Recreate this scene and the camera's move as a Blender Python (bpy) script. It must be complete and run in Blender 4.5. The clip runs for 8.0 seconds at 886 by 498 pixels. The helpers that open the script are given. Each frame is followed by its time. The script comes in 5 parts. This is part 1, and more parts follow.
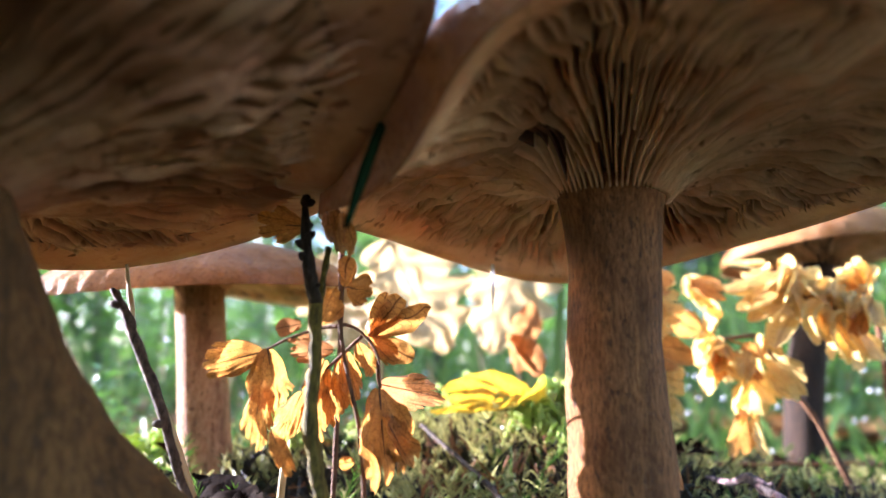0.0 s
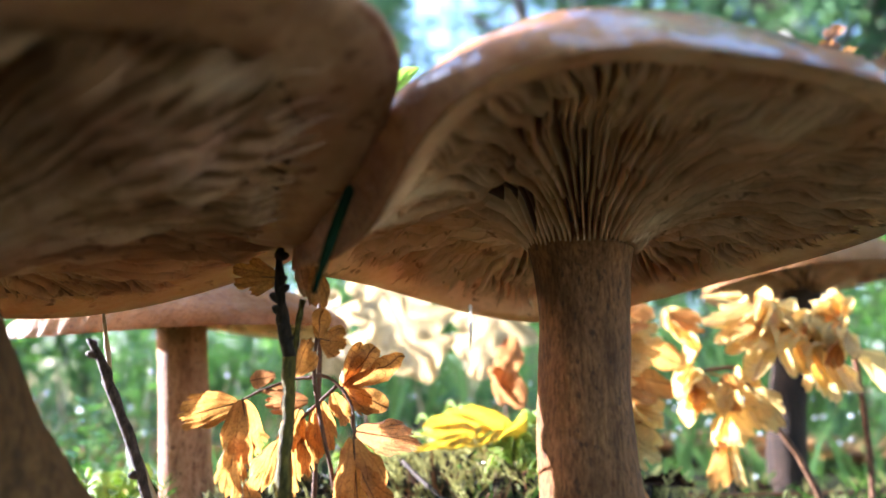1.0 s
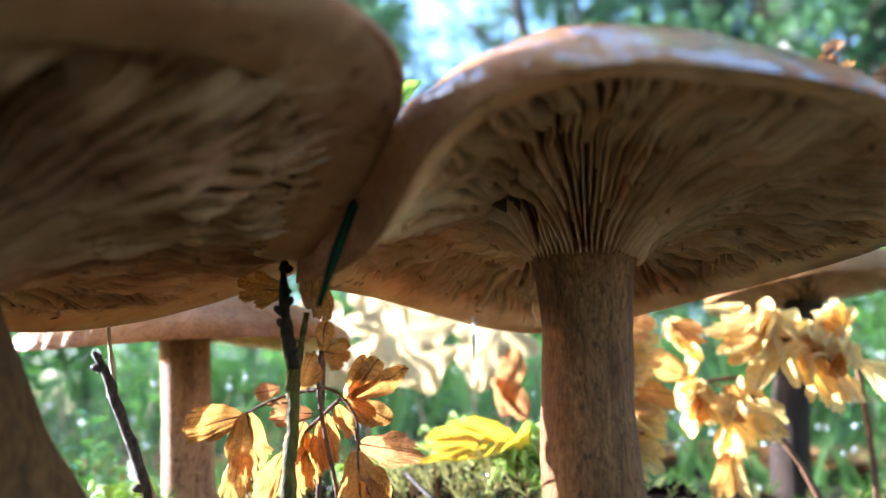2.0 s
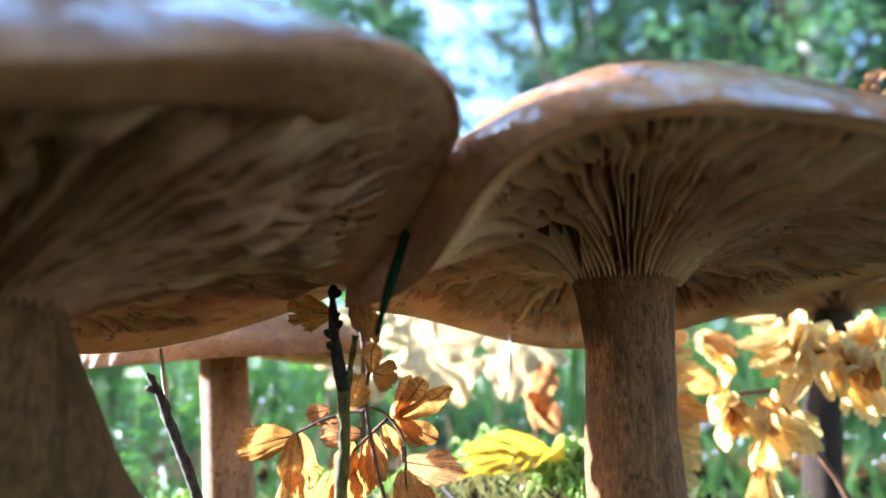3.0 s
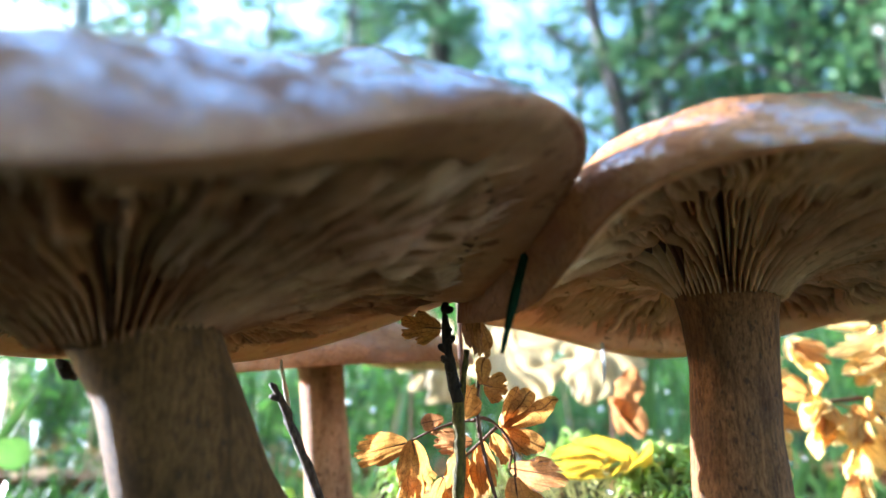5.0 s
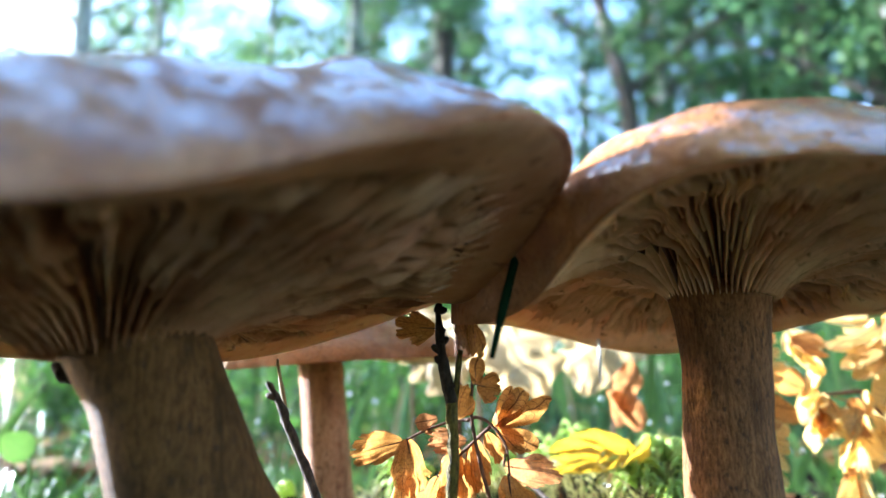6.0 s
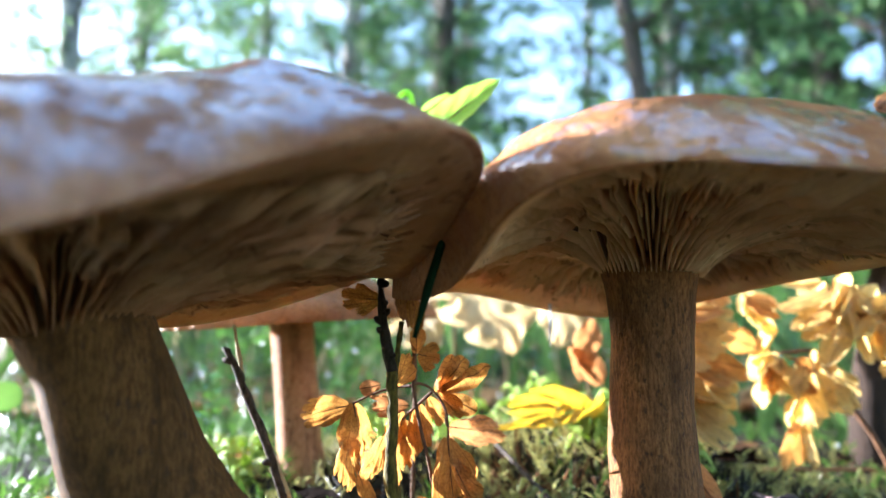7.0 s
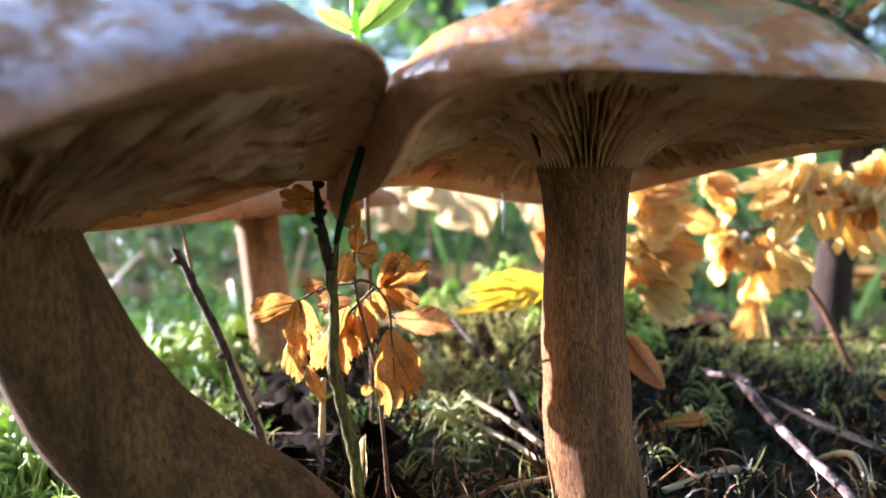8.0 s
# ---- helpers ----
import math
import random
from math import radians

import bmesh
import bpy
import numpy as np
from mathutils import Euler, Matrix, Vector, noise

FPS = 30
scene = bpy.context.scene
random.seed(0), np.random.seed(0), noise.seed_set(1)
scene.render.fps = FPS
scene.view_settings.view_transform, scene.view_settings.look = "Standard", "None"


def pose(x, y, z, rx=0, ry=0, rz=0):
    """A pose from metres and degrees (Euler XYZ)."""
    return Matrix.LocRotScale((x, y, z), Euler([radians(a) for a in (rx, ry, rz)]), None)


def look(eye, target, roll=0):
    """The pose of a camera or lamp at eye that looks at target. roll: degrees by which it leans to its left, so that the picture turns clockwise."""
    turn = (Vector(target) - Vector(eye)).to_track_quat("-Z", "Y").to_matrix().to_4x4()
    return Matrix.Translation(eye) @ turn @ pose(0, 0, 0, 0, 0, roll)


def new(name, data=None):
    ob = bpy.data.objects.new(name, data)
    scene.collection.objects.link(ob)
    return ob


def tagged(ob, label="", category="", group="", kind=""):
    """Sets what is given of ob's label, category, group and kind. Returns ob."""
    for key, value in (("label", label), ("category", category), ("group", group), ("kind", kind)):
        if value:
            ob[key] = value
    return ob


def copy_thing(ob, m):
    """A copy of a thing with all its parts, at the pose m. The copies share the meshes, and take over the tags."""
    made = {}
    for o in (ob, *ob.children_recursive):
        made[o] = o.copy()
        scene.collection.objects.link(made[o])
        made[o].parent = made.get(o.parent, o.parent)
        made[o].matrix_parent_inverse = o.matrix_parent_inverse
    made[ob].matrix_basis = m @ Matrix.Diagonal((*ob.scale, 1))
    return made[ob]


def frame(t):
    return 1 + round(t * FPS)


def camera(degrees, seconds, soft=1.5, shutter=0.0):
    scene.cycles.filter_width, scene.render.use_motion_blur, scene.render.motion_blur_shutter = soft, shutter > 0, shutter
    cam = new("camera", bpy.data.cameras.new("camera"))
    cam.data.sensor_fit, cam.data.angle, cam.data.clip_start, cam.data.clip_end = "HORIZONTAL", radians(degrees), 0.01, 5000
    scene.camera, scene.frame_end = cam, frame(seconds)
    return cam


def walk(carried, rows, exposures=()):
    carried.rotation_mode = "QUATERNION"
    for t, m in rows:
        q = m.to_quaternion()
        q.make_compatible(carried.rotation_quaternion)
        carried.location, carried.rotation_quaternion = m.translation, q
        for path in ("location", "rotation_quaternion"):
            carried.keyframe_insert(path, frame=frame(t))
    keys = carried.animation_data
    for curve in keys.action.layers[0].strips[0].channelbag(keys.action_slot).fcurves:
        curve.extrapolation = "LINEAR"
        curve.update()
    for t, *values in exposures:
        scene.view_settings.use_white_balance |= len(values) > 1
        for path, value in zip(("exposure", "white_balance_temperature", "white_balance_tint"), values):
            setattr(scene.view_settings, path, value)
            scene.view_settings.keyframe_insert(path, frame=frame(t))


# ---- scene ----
cam = camera(65.0, 8.0)
PATH = [
    (0, (0.00394, 0.01073, 0.03126), (-0.00416, 0.10836, 0.05131), 0.37),
    (0.5, (0.00472, 0.00992, 0.03260), (-0.00283, 0.10746, 0.05333), 0.21),
    (1, (0.00696, 0.00830, 0.03616), (-0.00000, 0.10560, 0.05817), -0.11),
    (2.5, (0.00608, 0.00698, 0.03659), (-0.00148, 0.10381, 0.06040), -0.57),
    (3, (0.00305, 0.00421, 0.03840), (-0.00646, 0.10077, 0.06260), -0.46),
    (3.5, (0.00215, 0.00098, 0.03997), (-0.00975, 0.09722, 0.06439), -0.49),
    (4, (-0.00093, -0.00085, 0.03761), (-0.01511, 0.09518, 0.06162), -0.38),
    (4.5, (-0.00412, -0.00262, 0.03853), (-0.02077, 0.09301, 0.06253), 0.11),
    (6, (-0.00165, -0.00353, 0.04242), (-0.02020, 0.09226, 0.06433), -0.04),
    (6.5, (0.00045, -0.00546, 0.04224), (-0.01801, 0.09099, 0.06111), 0.40),
    (7, (0.00866, -0.00681, 0.04708), (-0.01030, 0.09043, 0.06065), 0.23),
    (7.5, (0.01341, -0.00743, 0.05080), (-0.00588, 0.09038, 0.05859), 0.10),
    (8, (0.01901, -0.00529, 0.05137), (-0.00025, 0.09271, 0.04653), -1.26),
]
walk(cam, [(t, look(eye, target, roll)) for t, eye, target, roll in PATH], [(0.0, 3.25, 5540, 27), (1.2, 3.29, 5350, 19), (2.5, 3.25, 5100, 12), (3.5, 3.25, 5080, 11), (4.5, 3.25, 5080, 10), (6.5, 3.15, 5300, 12), (7.2, 3.07, 5560, 15), (8.0, 2.95, 5680, 23)])
# The lens of a small camera held close: a shallow depth of focus at the second mushroom.
cam.data.dof.use_dof = True
cam.data.dof.focus_distance = 0.110
cam.data.dof.aperture_fstop = 15.5

# ---- light ----
SUN_ELEVATION, SUN_AZIMUTH = radians(12), radians(-74)  # azimuth from +y towards +x
world = bpy.data.worlds.new("sky")
scene.world = world
world.use_nodes = True
sky = world.node_tree.nodes.new("ShaderNodeTexSky")
sky.sky_type, sky.sun_disc = "NISHITA", False
sky.sun_elevation, sky.sun_rotation = SUN_ELEVATION, SUN_AZIMUTH
world.node_tree.links.new(sky.outputs[0], world.node_tree.nodes["Background"].inputs[0])
world.node_tree.nodes["Background"].inputs[1].default_value = 0.15
to_sun = Vector((math.cos(SUN_ELEVATION) * math.sin(SUN_AZIMUTH), math.cos(SUN_ELEVATION) * math.cos(SUN_AZIMUTH), math.sin(SUN_ELEVATION)))
sun = new("sun", bpy.data.lights.new("sun", "SUN"))
sun.data.energy, sun.data.angle, sun.data.color = 5.0, radians(0.6), (1.0, 0.95, 0.87)
sun.matrix_world = look(to_sun * 20, (0, 0, 0))


# ---- materials ----
class Nodes:
    """A small writer of node materials."""

    def __init__(self, name):
        self.mat = bpy.data.materials.new(name)
        self.mat.use_nodes = True
        self.tree = self.mat.node_tree
        self.tree.nodes.clear()
        self.out = self.tree.nodes.new("ShaderNodeOutputMaterial")

    def add(self, kind, **inputs):
        node = self.tree.nodes.new(kind)
        for key, value in inputs.items():
            self.put(node, key.replace("_", " "), value)
        return node

    def put(self, node, key, value):
        if isinstance(value, bpy.types.NodeSocket):
            self.tree.links.new(value, node.inputs[key])
        else:
            node.inputs[key].default_value = value

    def coords(self, stretch=(1, 1, 1), kind="Object"):
        c = self.add("ShaderNodeTexCoord")
        m = self.add("ShaderNodeMapping", Vector=c.outputs[kind], Scale=stretch)
        return m.outputs[0]

    def noise(self, where, scale, detail=4.0, rough=0.55):
        return self.add("ShaderNodeTexNoise", Vector=where, Scale=scale, Detail=detail, Roughness=rough).outputs["Fac"]

    def ramp(self, fac, *stops):
        node = self.add("ShaderNodeValToRGB", Fac=fac)
        els = node.color_ramp.elements
        while len(els) < len(stops):
            els.new(0.5)
        for el, (at, col) in zip(els, stops):
            el.position, el.color = at, (*col, 1) if len(col) == 3 else col
        return node.outputs[0]

    def math(self, op, a, b=0.0):
        node = self.add("ShaderNodeMath")
        node.operation = op
        for n, v in enumerate((a, b)):
            self.put(node, n, v)
        return node.outputs[0]

    def mix(self, fac, a, b, blend="MIX"):
        node = self.add("ShaderNodeMix")
        node.data_type, node.blend_type = "RGBA", blend
        for key, v in ((0, fac), (6, a), (7, b)):
            self.put(node, key, (*v, 1) if isinstance(v, tuple) and len(v) == 3 else v)
        return node.outputs[2]

    def bump(self, height, strength, distance):
        return self.add("ShaderNodeBump", Height=height, Strength=strength, Distance=distance).outputs[0]

    def done(self, shader):
        self.tree.links.new(shader, self.out.inputs[0])
        return self.mat


def stem_material(name, dark, light, fibre=2200.0):
    n = Nodes(name)
    grain = n.noise(n.coords((1, 1, 0.3)), fibre, 6.0, 0.75)
    blotch = n.noise(n.coords((1, 1, 0.5)), 160.0, 4.0)
    speck = n.noise(n.coords((1, 1, 0.5)), 1300.0, 2.0, 0.6)
    col = n.ramp(grain, (0.38, dark), (0.62, light))
    col = n.mix(n.ramp(blotch, (0.45, (0, 0, 0)), (0.68, (0.6, 0.6, 0.6))), col, tuple(0.6 * v for v in dark))
    streak = n.noise(n.coords((1, 1, 0.06)), 420.0, 3.0, 0.6)
    col = n.mix(n.ramp(streak, (0.50, (0, 0, 0)), (0.66, (0.55, 0.55, 0.55))), col, tuple(0.35 * v for v in dark))
    col = n.mix(n.ramp(speck, (0.60, (0, 0, 0)), (0.68, (0.75, 0.75, 0.75))), col, (0.05, 0.025, 0.014))
    b = n.add("ShaderNodeBsdfPrincipled", Base_Color=col, Roughness=0.78, Normal=n.bump(grain, 0.8, 0.0007))
    b.inputs["Specular IOR Level"].default_value = 0.2
    b.inputs["Subsurface Weight"].default_value = 0.12
    b.inputs["Subsurface Radius"].default_value = (1, 0.5, 0.3)
    b.inputs["Subsurface Scale"].default_value = 0.0012
    return n.done(b.outputs[0])


def skin_material(name, dark, light, wet_edge=0.455, glow=0.06, flat=(0.02, 0.14), soft=0.06):
    """The moist skin of a cap: brown, blotched, with wet shining patches and faint streaks."""
    n = Nodes(name)
    where = n.coords()
    blotch, fine, wet = n.noise(where, 70.0, 5.0), n.noise(where, 1100.0, 4.0), n.noise(where, 210.0, 4.0, 0.6)
    dents = n.noise(where, 190.0, 3.0)
    col = n.ramp(blotch, (0.36, dark), (0.64, light))
    col = n.mix(n.ramp(fine, (0.48, (0, 0, 0)), (0.72, (0.6, 0.6, 0.6))), col, tuple(0.5 * v for v in dark))
    # Faint pale patches mixed into the colour as glare from the sky.
    sky_glare = n.ramp(n.noise(where, 48.0, 5.0, 0.62), (0.46, (0, 0, 0)), (0.66, (0.12, 0.12, 0.12)))
    col = n.mix(sky_glare, col, (0.50, 0.38, 0.36))
    wet = n.math("ADD", n.math("MULTIPLY", wet, 0.68), n.math("MULTIPLY", n.noise(where, 600.0, 3.0, 0.6), 0.32))
    film = n.ramp(wet, (wet_edge - soft, (1.0,) * 3), (wet_edge + soft, (0.0,) * 3))
    film = n.math("MULTIPLY", film, n.ramp(n.noise(n.coords((1, 2.6, 1)), 420.0, 4.0, 0.6), (0.34, (0.45,) * 3), (0.56, (1.0,) * 3)))
    level = n.add("ShaderNodeSeparateXYZ", Vector=n.add("ShaderNodeNewGeometry").outputs["Normal"]).outputs[2]
    film = n.math("MULTIPLY", film, n.ramp(level, (flat[0], (0,) * 3), (flat[1], (1,) * 3)))
    rough = n.ramp(film, (0.0, (0.55,) * 3), (1.0, (0.20,) * 3))
    height = n.math("ADD", dents, n.math("MULTIPLY", fine, 0.28))
    b = n.add("ShaderNodeBsdfPrincipled", Base_Color=col, Roughness=rough, Normal=n.bump(height, 0.6, 0.0025))
    n.put(b, "Coat Weight", film)
    b.inputs["Coat IOR"].default_value = 2.4
    b.inputs["Specular IOR Level"].default_value = 0.03
    b.inputs["Coat Roughness"].default_value = 0.11
    b.inputs["Subsurface Weight"].default_value = glow
    b.inputs["Subsurface Radius"].default_value = (1, 0.45, 0.2)
    b.inputs["Subsurface Scale"].default_value = 0.002
    t = n.add("ShaderNodeBsdfTranslucent", Color=(0.9, 0.38, 0.12, 1))
    m = n.add("ShaderNodeMixShader")
    m.inputs[0].default_value = 0.03
    n.tree.links.new(b.outputs[0], m.inputs[1])
    n.tree.links.new(t.outputs[0], m.inputs[2])
    return n.done(m.outputs[0])


def gill_material(name, dark, light, through_col, through_part=0.2):
    n = Nodes(name)
    where = n.coords()
    blotch, fine, spot = n.noise(where, 90.0, 4.0), n.noise(where, 700.0, 3.0), n.noise(where, 300.0, 2.0)
    fold = n.math("ADD", n.noise(where, 230.0, 3.0), n.math("MULTIPLY", fine, 0.15))
    col = n.ramp(blotch, (0.34, dark), (0.62, light))
    col = n.mix(n.ramp(spot, (0.62, (0, 0, 0)), (0.70, (0.85, 0.85, 0.85))), col, (0.09, 0.035, 0.016))
    col = n.mix(n.ramp(n.noise(where, 55.0, 4.0), (0.5, (0, 0, 0)), (0.7, (0.42, 0.42, 0.42))), col, tuple(v * w for v, w in zip(dark, (0.95, 0.52, 0.32))))
    col = n.mix(n.ramp(n.noise(where, 170.0, 5.0, 0.65), (0.53, (0, 0, 0)), (0.70, (0.5, 0.5, 0.5))), col, tuple(0.42 * v for v in dark))
    pick = n.add("ShaderNodeObjectInfo").outputs["Random"]
    col = n.mix(n.ramp(pick, (0.35, (0, 0, 0)), (1.0, (0.45, 0.45, 0.45))), col, tuple(0.45 * v for v in dark))
    b = n.add("ShaderNodeBsdfPrincipled", Base_Color=col, Roughness=0.62, Normal=n.bump(fold, 0.5, 0.0016))
    t = n.add("ShaderNodeBsdfTranslucent", Color=(*through_col, 1))
    m = n.add("ShaderNodeMixShader")
    m.inputs[0].default_value = through_part
    n.tree.links.new(b.outputs[0], m.inputs[1])
    n.tree.links.new(t.outputs[0], m.inputs[2])
    return n.done(m.outputs[0])


def leaf_material(name, dark, light, glow, veins=7.0, vein_col=None, through_part=0.5, rough=0.5, spots=0.5, gloss=0.5):
    """A thin leaf: veins along its own length and width, blotches, light coming through."""
    n = Nodes(name)
    where = n.coords()
    info = n.add("ShaderNodeObjectInfo").outputs["Random"]
    uv = n.add("ShaderNodeSeparateXYZ", Vector=n.add("ShaderNodeTexCoord").outputs["UV"])
    side = n.math("ABSOLUTE", n.math("SUBTRACT", n.math("FRACT", uv.outputs[0]), 0.5))
    wob = n.math("MULTIPLY", n.noise(where, 500.0, 2.0), 0.25)
    run = n.math("FRACT", n.math("ADD", n.math("SUBTRACT", n.math("MULTIPLY", uv.outputs[1], veins), n.math("MULTIPLY", side, veins * 0.75)), wob))
    vein = n.math("MAXIMUM", n.math("LESS_THAN", run, 0.08), n.math("LESS_THAN", side, 0.022))
    net = n.add("ShaderNodeTexVoronoi", Vector=where, Scale=900.0)
    net.feature = "DISTANCE_TO_EDGE"
    vein = n.math("MAXIMUM", n.math("MULTIPLY", vein, 0.8), n.math("MULTIPLY", n.math("LESS_THAN", net.outputs["Distance"], 0.06), 0.3))
    blotch = n.noise(where, 220.0, 5.0, 0.6)
    col = n.ramp(blotch, (0.34, dark), (0.64, light))
    col = n.mix(n.ramp(n.noise(where, 420.0, 2.0), (0.66 - 0.10 * (spots > 0.9), (0, 0, 0)), (0.72 - 0.08 * (spots > 0.9), (spots,) * 3)), col, tuple(0.25 * v for v in dark))
    col = n.mix(n.math("MULTIPLY", info, 0.2), col, tuple(0.6 * v for v in dark))
    vc = vein_col or tuple(0.4 * v for v in dark)
    col = n.mix(vein, col, vc)
    shine = n.mix(vein, n.mix(blotch, glow, light), vc)
    b = n.add("ShaderNodeBsdfPrincipled", Base_Color=col, Roughness=rough, Normal=n.bump(n.math("ADD", vein, n.math("MULTIPLY", blotch, 2.0)), 0.5, 0.0004))
    b.inputs["Specular IOR Level"].default_value = gloss
    t = n.add("ShaderNodeBsdfTranslucent", Color=shine)
    m = n.add("ShaderNodeMixShader")
    m.inputs[0].default_value = through_part
    n.tree.links.new(b.outputs[0], m.inputs[1])
    n.tree.links.new(t.outputs[0], m.inputs[2])
    return n.done(m.outputs[0])


def plant_material(name, dark, light, scale=60.0, through_part=0.4, island=True, rough=0.5, gloss=0.3):
    """Small green or dry blades, each a little different."""
    n = Nodes(name)
    pick = n.add("ShaderNodeNewGeometry").outputs["Random Per Island"] if island else n.noise(n.coords(), scale)
    col = n.ramp(pick, (0.0, dark), (1.0, light))
    col = n.mix(n.ramp(n.noise(n.coords(), scale), (0.35, (0, 0, 0)), (0.7, (0.6, 0.6, 0.6))), col, tuple(0.7 * v for v in light))
    b = n.add("ShaderNodeBsdfPrincipled", Base_Color=col, Roughness=rough)
    b.inputs["Specular IOR Level"].default_value = gloss
    t = n.add("ShaderNodeBsdfTranslucent", Color=col)
    m = n.add("ShaderNodeMixShader")
    m.inputs[0].default_value = through_part
    n.tree.links.new(b.outputs[0], m.inputs[1])
    n.tree.links.new(t.outputs[0], m.inputs[2])
    return n.done(m.outputs[0])


def bark_material(name, dark, light, scale, bump=0.0006, patch=None, rough=0.7):
    n = Nodes(name)
    grain, blotch = n.noise(n.coords((1, 1, 0.4)), scale, 6.0, 0.65), n.noise(n.coords(), scale * 0.17, 3.0)
    col = n.ramp(grain, (0.32, dark), (0.7, light))
    if patch:
        col = n.mix(n.ramp(blotch, (0.5, (0, 0, 0)), (0.6, (0.9, 0.9, 0.9))), col, patch)
    b = n.add("ShaderNodeBsdfPrincipled", Base_Color=col, Roughness=rough, Normal=n.bump(grain, 0.8, bump))
    b.inputs["Specular IOR Level"].default_value = 0.15
    return n.done(b.outputs[0])


def soil_material():
    n = Nodes("forest_soil")
    where = n.coords()
    a, b_, c = n.noise(where, 14.0, 5.0), n.noise(where, 160.0, 5.0, 0.65), n.noise(where, 900.0, 4.0)
    col = n.ramp(b_, (0.3, (0.006, 0.004, 0.003)), (0.72, (0.032, 0.020, 0.011)))
    col = n.mix(n.ramp(a, (0.44, (0, 0, 0)), (0.60, (0.8, 0.8, 0.8))), col, n.ramp(c, (0.3, (0.012, 0.018, 0.004)), (0.7, (0.05, 0.062, 0.014))))
    h = n.math("ADD", b_, n.math("MULTIPLY", c, 0.3))
    s = n.add("ShaderNodeBsdfPrincipled", Base_Color=col, Roughness=0.85, Normal=n.bump(h, 0.9, 0.004))
    s.inputs["Specular IOR Level"].default_value = 0.1
    return n.done(s.outputs[0])


M_STEM = stem_material("mushroom_stem_fibre", (0.11, 0.041, 0.013), (0.31, 0.142, 0.048))
# Thick stem's brown is lowered to include the shade it stands in.
M_STEM_WIDE = stem_material("mushroom_stem_smooth_shaded", (0.068, 0.030, 0.008), (0.185, 0.088, 0.024), 1700.0)
M_STEM_RED = stem_material("mushroom_stem_reddish", (0.28, 0.115, 0.05), (0.52, 0.275, 0.145))
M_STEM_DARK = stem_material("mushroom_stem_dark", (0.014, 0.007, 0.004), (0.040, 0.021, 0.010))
M_SKIN = skin_material("mushroom_cap_skin", (0.26, 0.092, 0.030), (0.50, 0.23, 0.085), 0.496, flat=(-0.06, 0.04), soft=0.042)
M_SKIN_GREY = skin_material("mushroom_cap_skin_dull", (0.20, 0.080, 0.034), (0.42, 0.22, 0.11), 0.496, flat=(0.40, 0.70), soft=0.046)
# Reddish skin, made darker to carry the shadow of the large cap.
M_SKIN_RED = skin_material("mushroom_cap_skin_reddish_shaded", (0.17, 0.074, 0.024), (0.31, 0.150, 0.055), 0.2)
M_GILL = gill_material("mushroom_gill", (0.66, 0.39, 0.185), (0.92, 0.71, 0.44), (0.85, 0.40, 0.15))
# Browner gills, darkened with the shade under the large cap.
M_GILL_DARK = gill_material("mushroom_gill_browner_shaded", (0.27, 0.125, 0.052), (0.47, 0.29, 0.138), (0.85, 0.40, 0.15), 0.12)
# Near-black gill colour that paints the shade inside the slim cap's pit.
M_PIT_SHADE = gill_material("mushroom_gill_pit_shade", (0.030, 0.013, 0.007), (0.10, 0.045, 0.022), (0.3, 0.10, 0.03), 0.0)
# Flesh between the gills, its colour darkened for the shade in the gaps.
M_GAP_SHADE = gill_material("mushroom_flesh_gill_gap_shade", (0.075, 0.032, 0.015), (0.17, 0.082, 0.04), (0.8, 0.30, 0.09), 0.0)
M_DRY = leaf_material("dry_leaf_orange", (0.30, 0.125, 0.03), (0.52, 0.26, 0.07), (0.74, 0.34, 0.06), 7, (0.10, 0.036, 0.012), 0.48, gloss=0.18)
M_DRY_DARK = leaf_material("dry_leaf_brown", (0.20, 0.08, 0.03), (0.40, 0.19, 0.075), (0.6, 0.26, 0.08), 7, None, 0.45, 0.35)
M_FROND = leaf_material("dry_frond", (0.54, 0.35, 0.10), (0.80, 0.60, 0.24), (0.90, 0.64, 0.19), 9, (0.38, 0.19, 0.06), 0.62, 0.35, gloss=0.3)
M_PALE = leaf_material("bleached_leaf", (0.38, 0.27, 0.13), (0.60, 0.46, 0.25), (0.68, 0.50, 0.21), 8, (0.28, 0.19, 0.09), 0.45, 0.55, 0.1)
M_YELLOW = leaf_material("yellow_leaf", (0.62, 0.31, 0.010), (0.82, 0.54, 0.02), (0.92, 0.62, 0.02), 9, (0.30, 0.13, 0.010), 0.4, 0.5, 1.0)
M_GREEN = leaf_material("fresh_green_leaf", (0.22, 0.44, 0.04), (0.34, 0.60, 0.08), (0.52, 0.90, 0.08), 6, (0.30, 0.52, 0.08), 0.55, 0.4, 0.0)
# Darker version of the leaf green, with shade put into the colour.
M_BLADE_SHADED = leaf_material("shaded_green_blade", (0.06, 0.14, 0.025), (0.12, 0.23, 0.05), (0.16, 0.30, 0.05), 6, (0.10, 0.18, 0.04), 0.4, 0.6, 0.0, 0.08)
# Rotten brown taken down to near black to hold the shade below the caps.
M_ROT_SHADED = leaf_material("rotting_leaf_shaded", (0.003, 0.0016, 0.001), (0.009, 0.005, 0.003), (0.008, 0.005, 0.003), 6, (0.012, 0.007, 0.004), 0.02, 0.8, 0.5, 0.01)
M_TWIG = bark_material("twig_bark_dark", (0.006, 0.004, 0.003), (0.035, 0.025, 0.016), 1500.0)
M_TWIG_MOSSY = bark_material("twig_bark_algae", (0.016, 0.013, 0.003), (0.15, 0.115, 0.018), 1100.0)
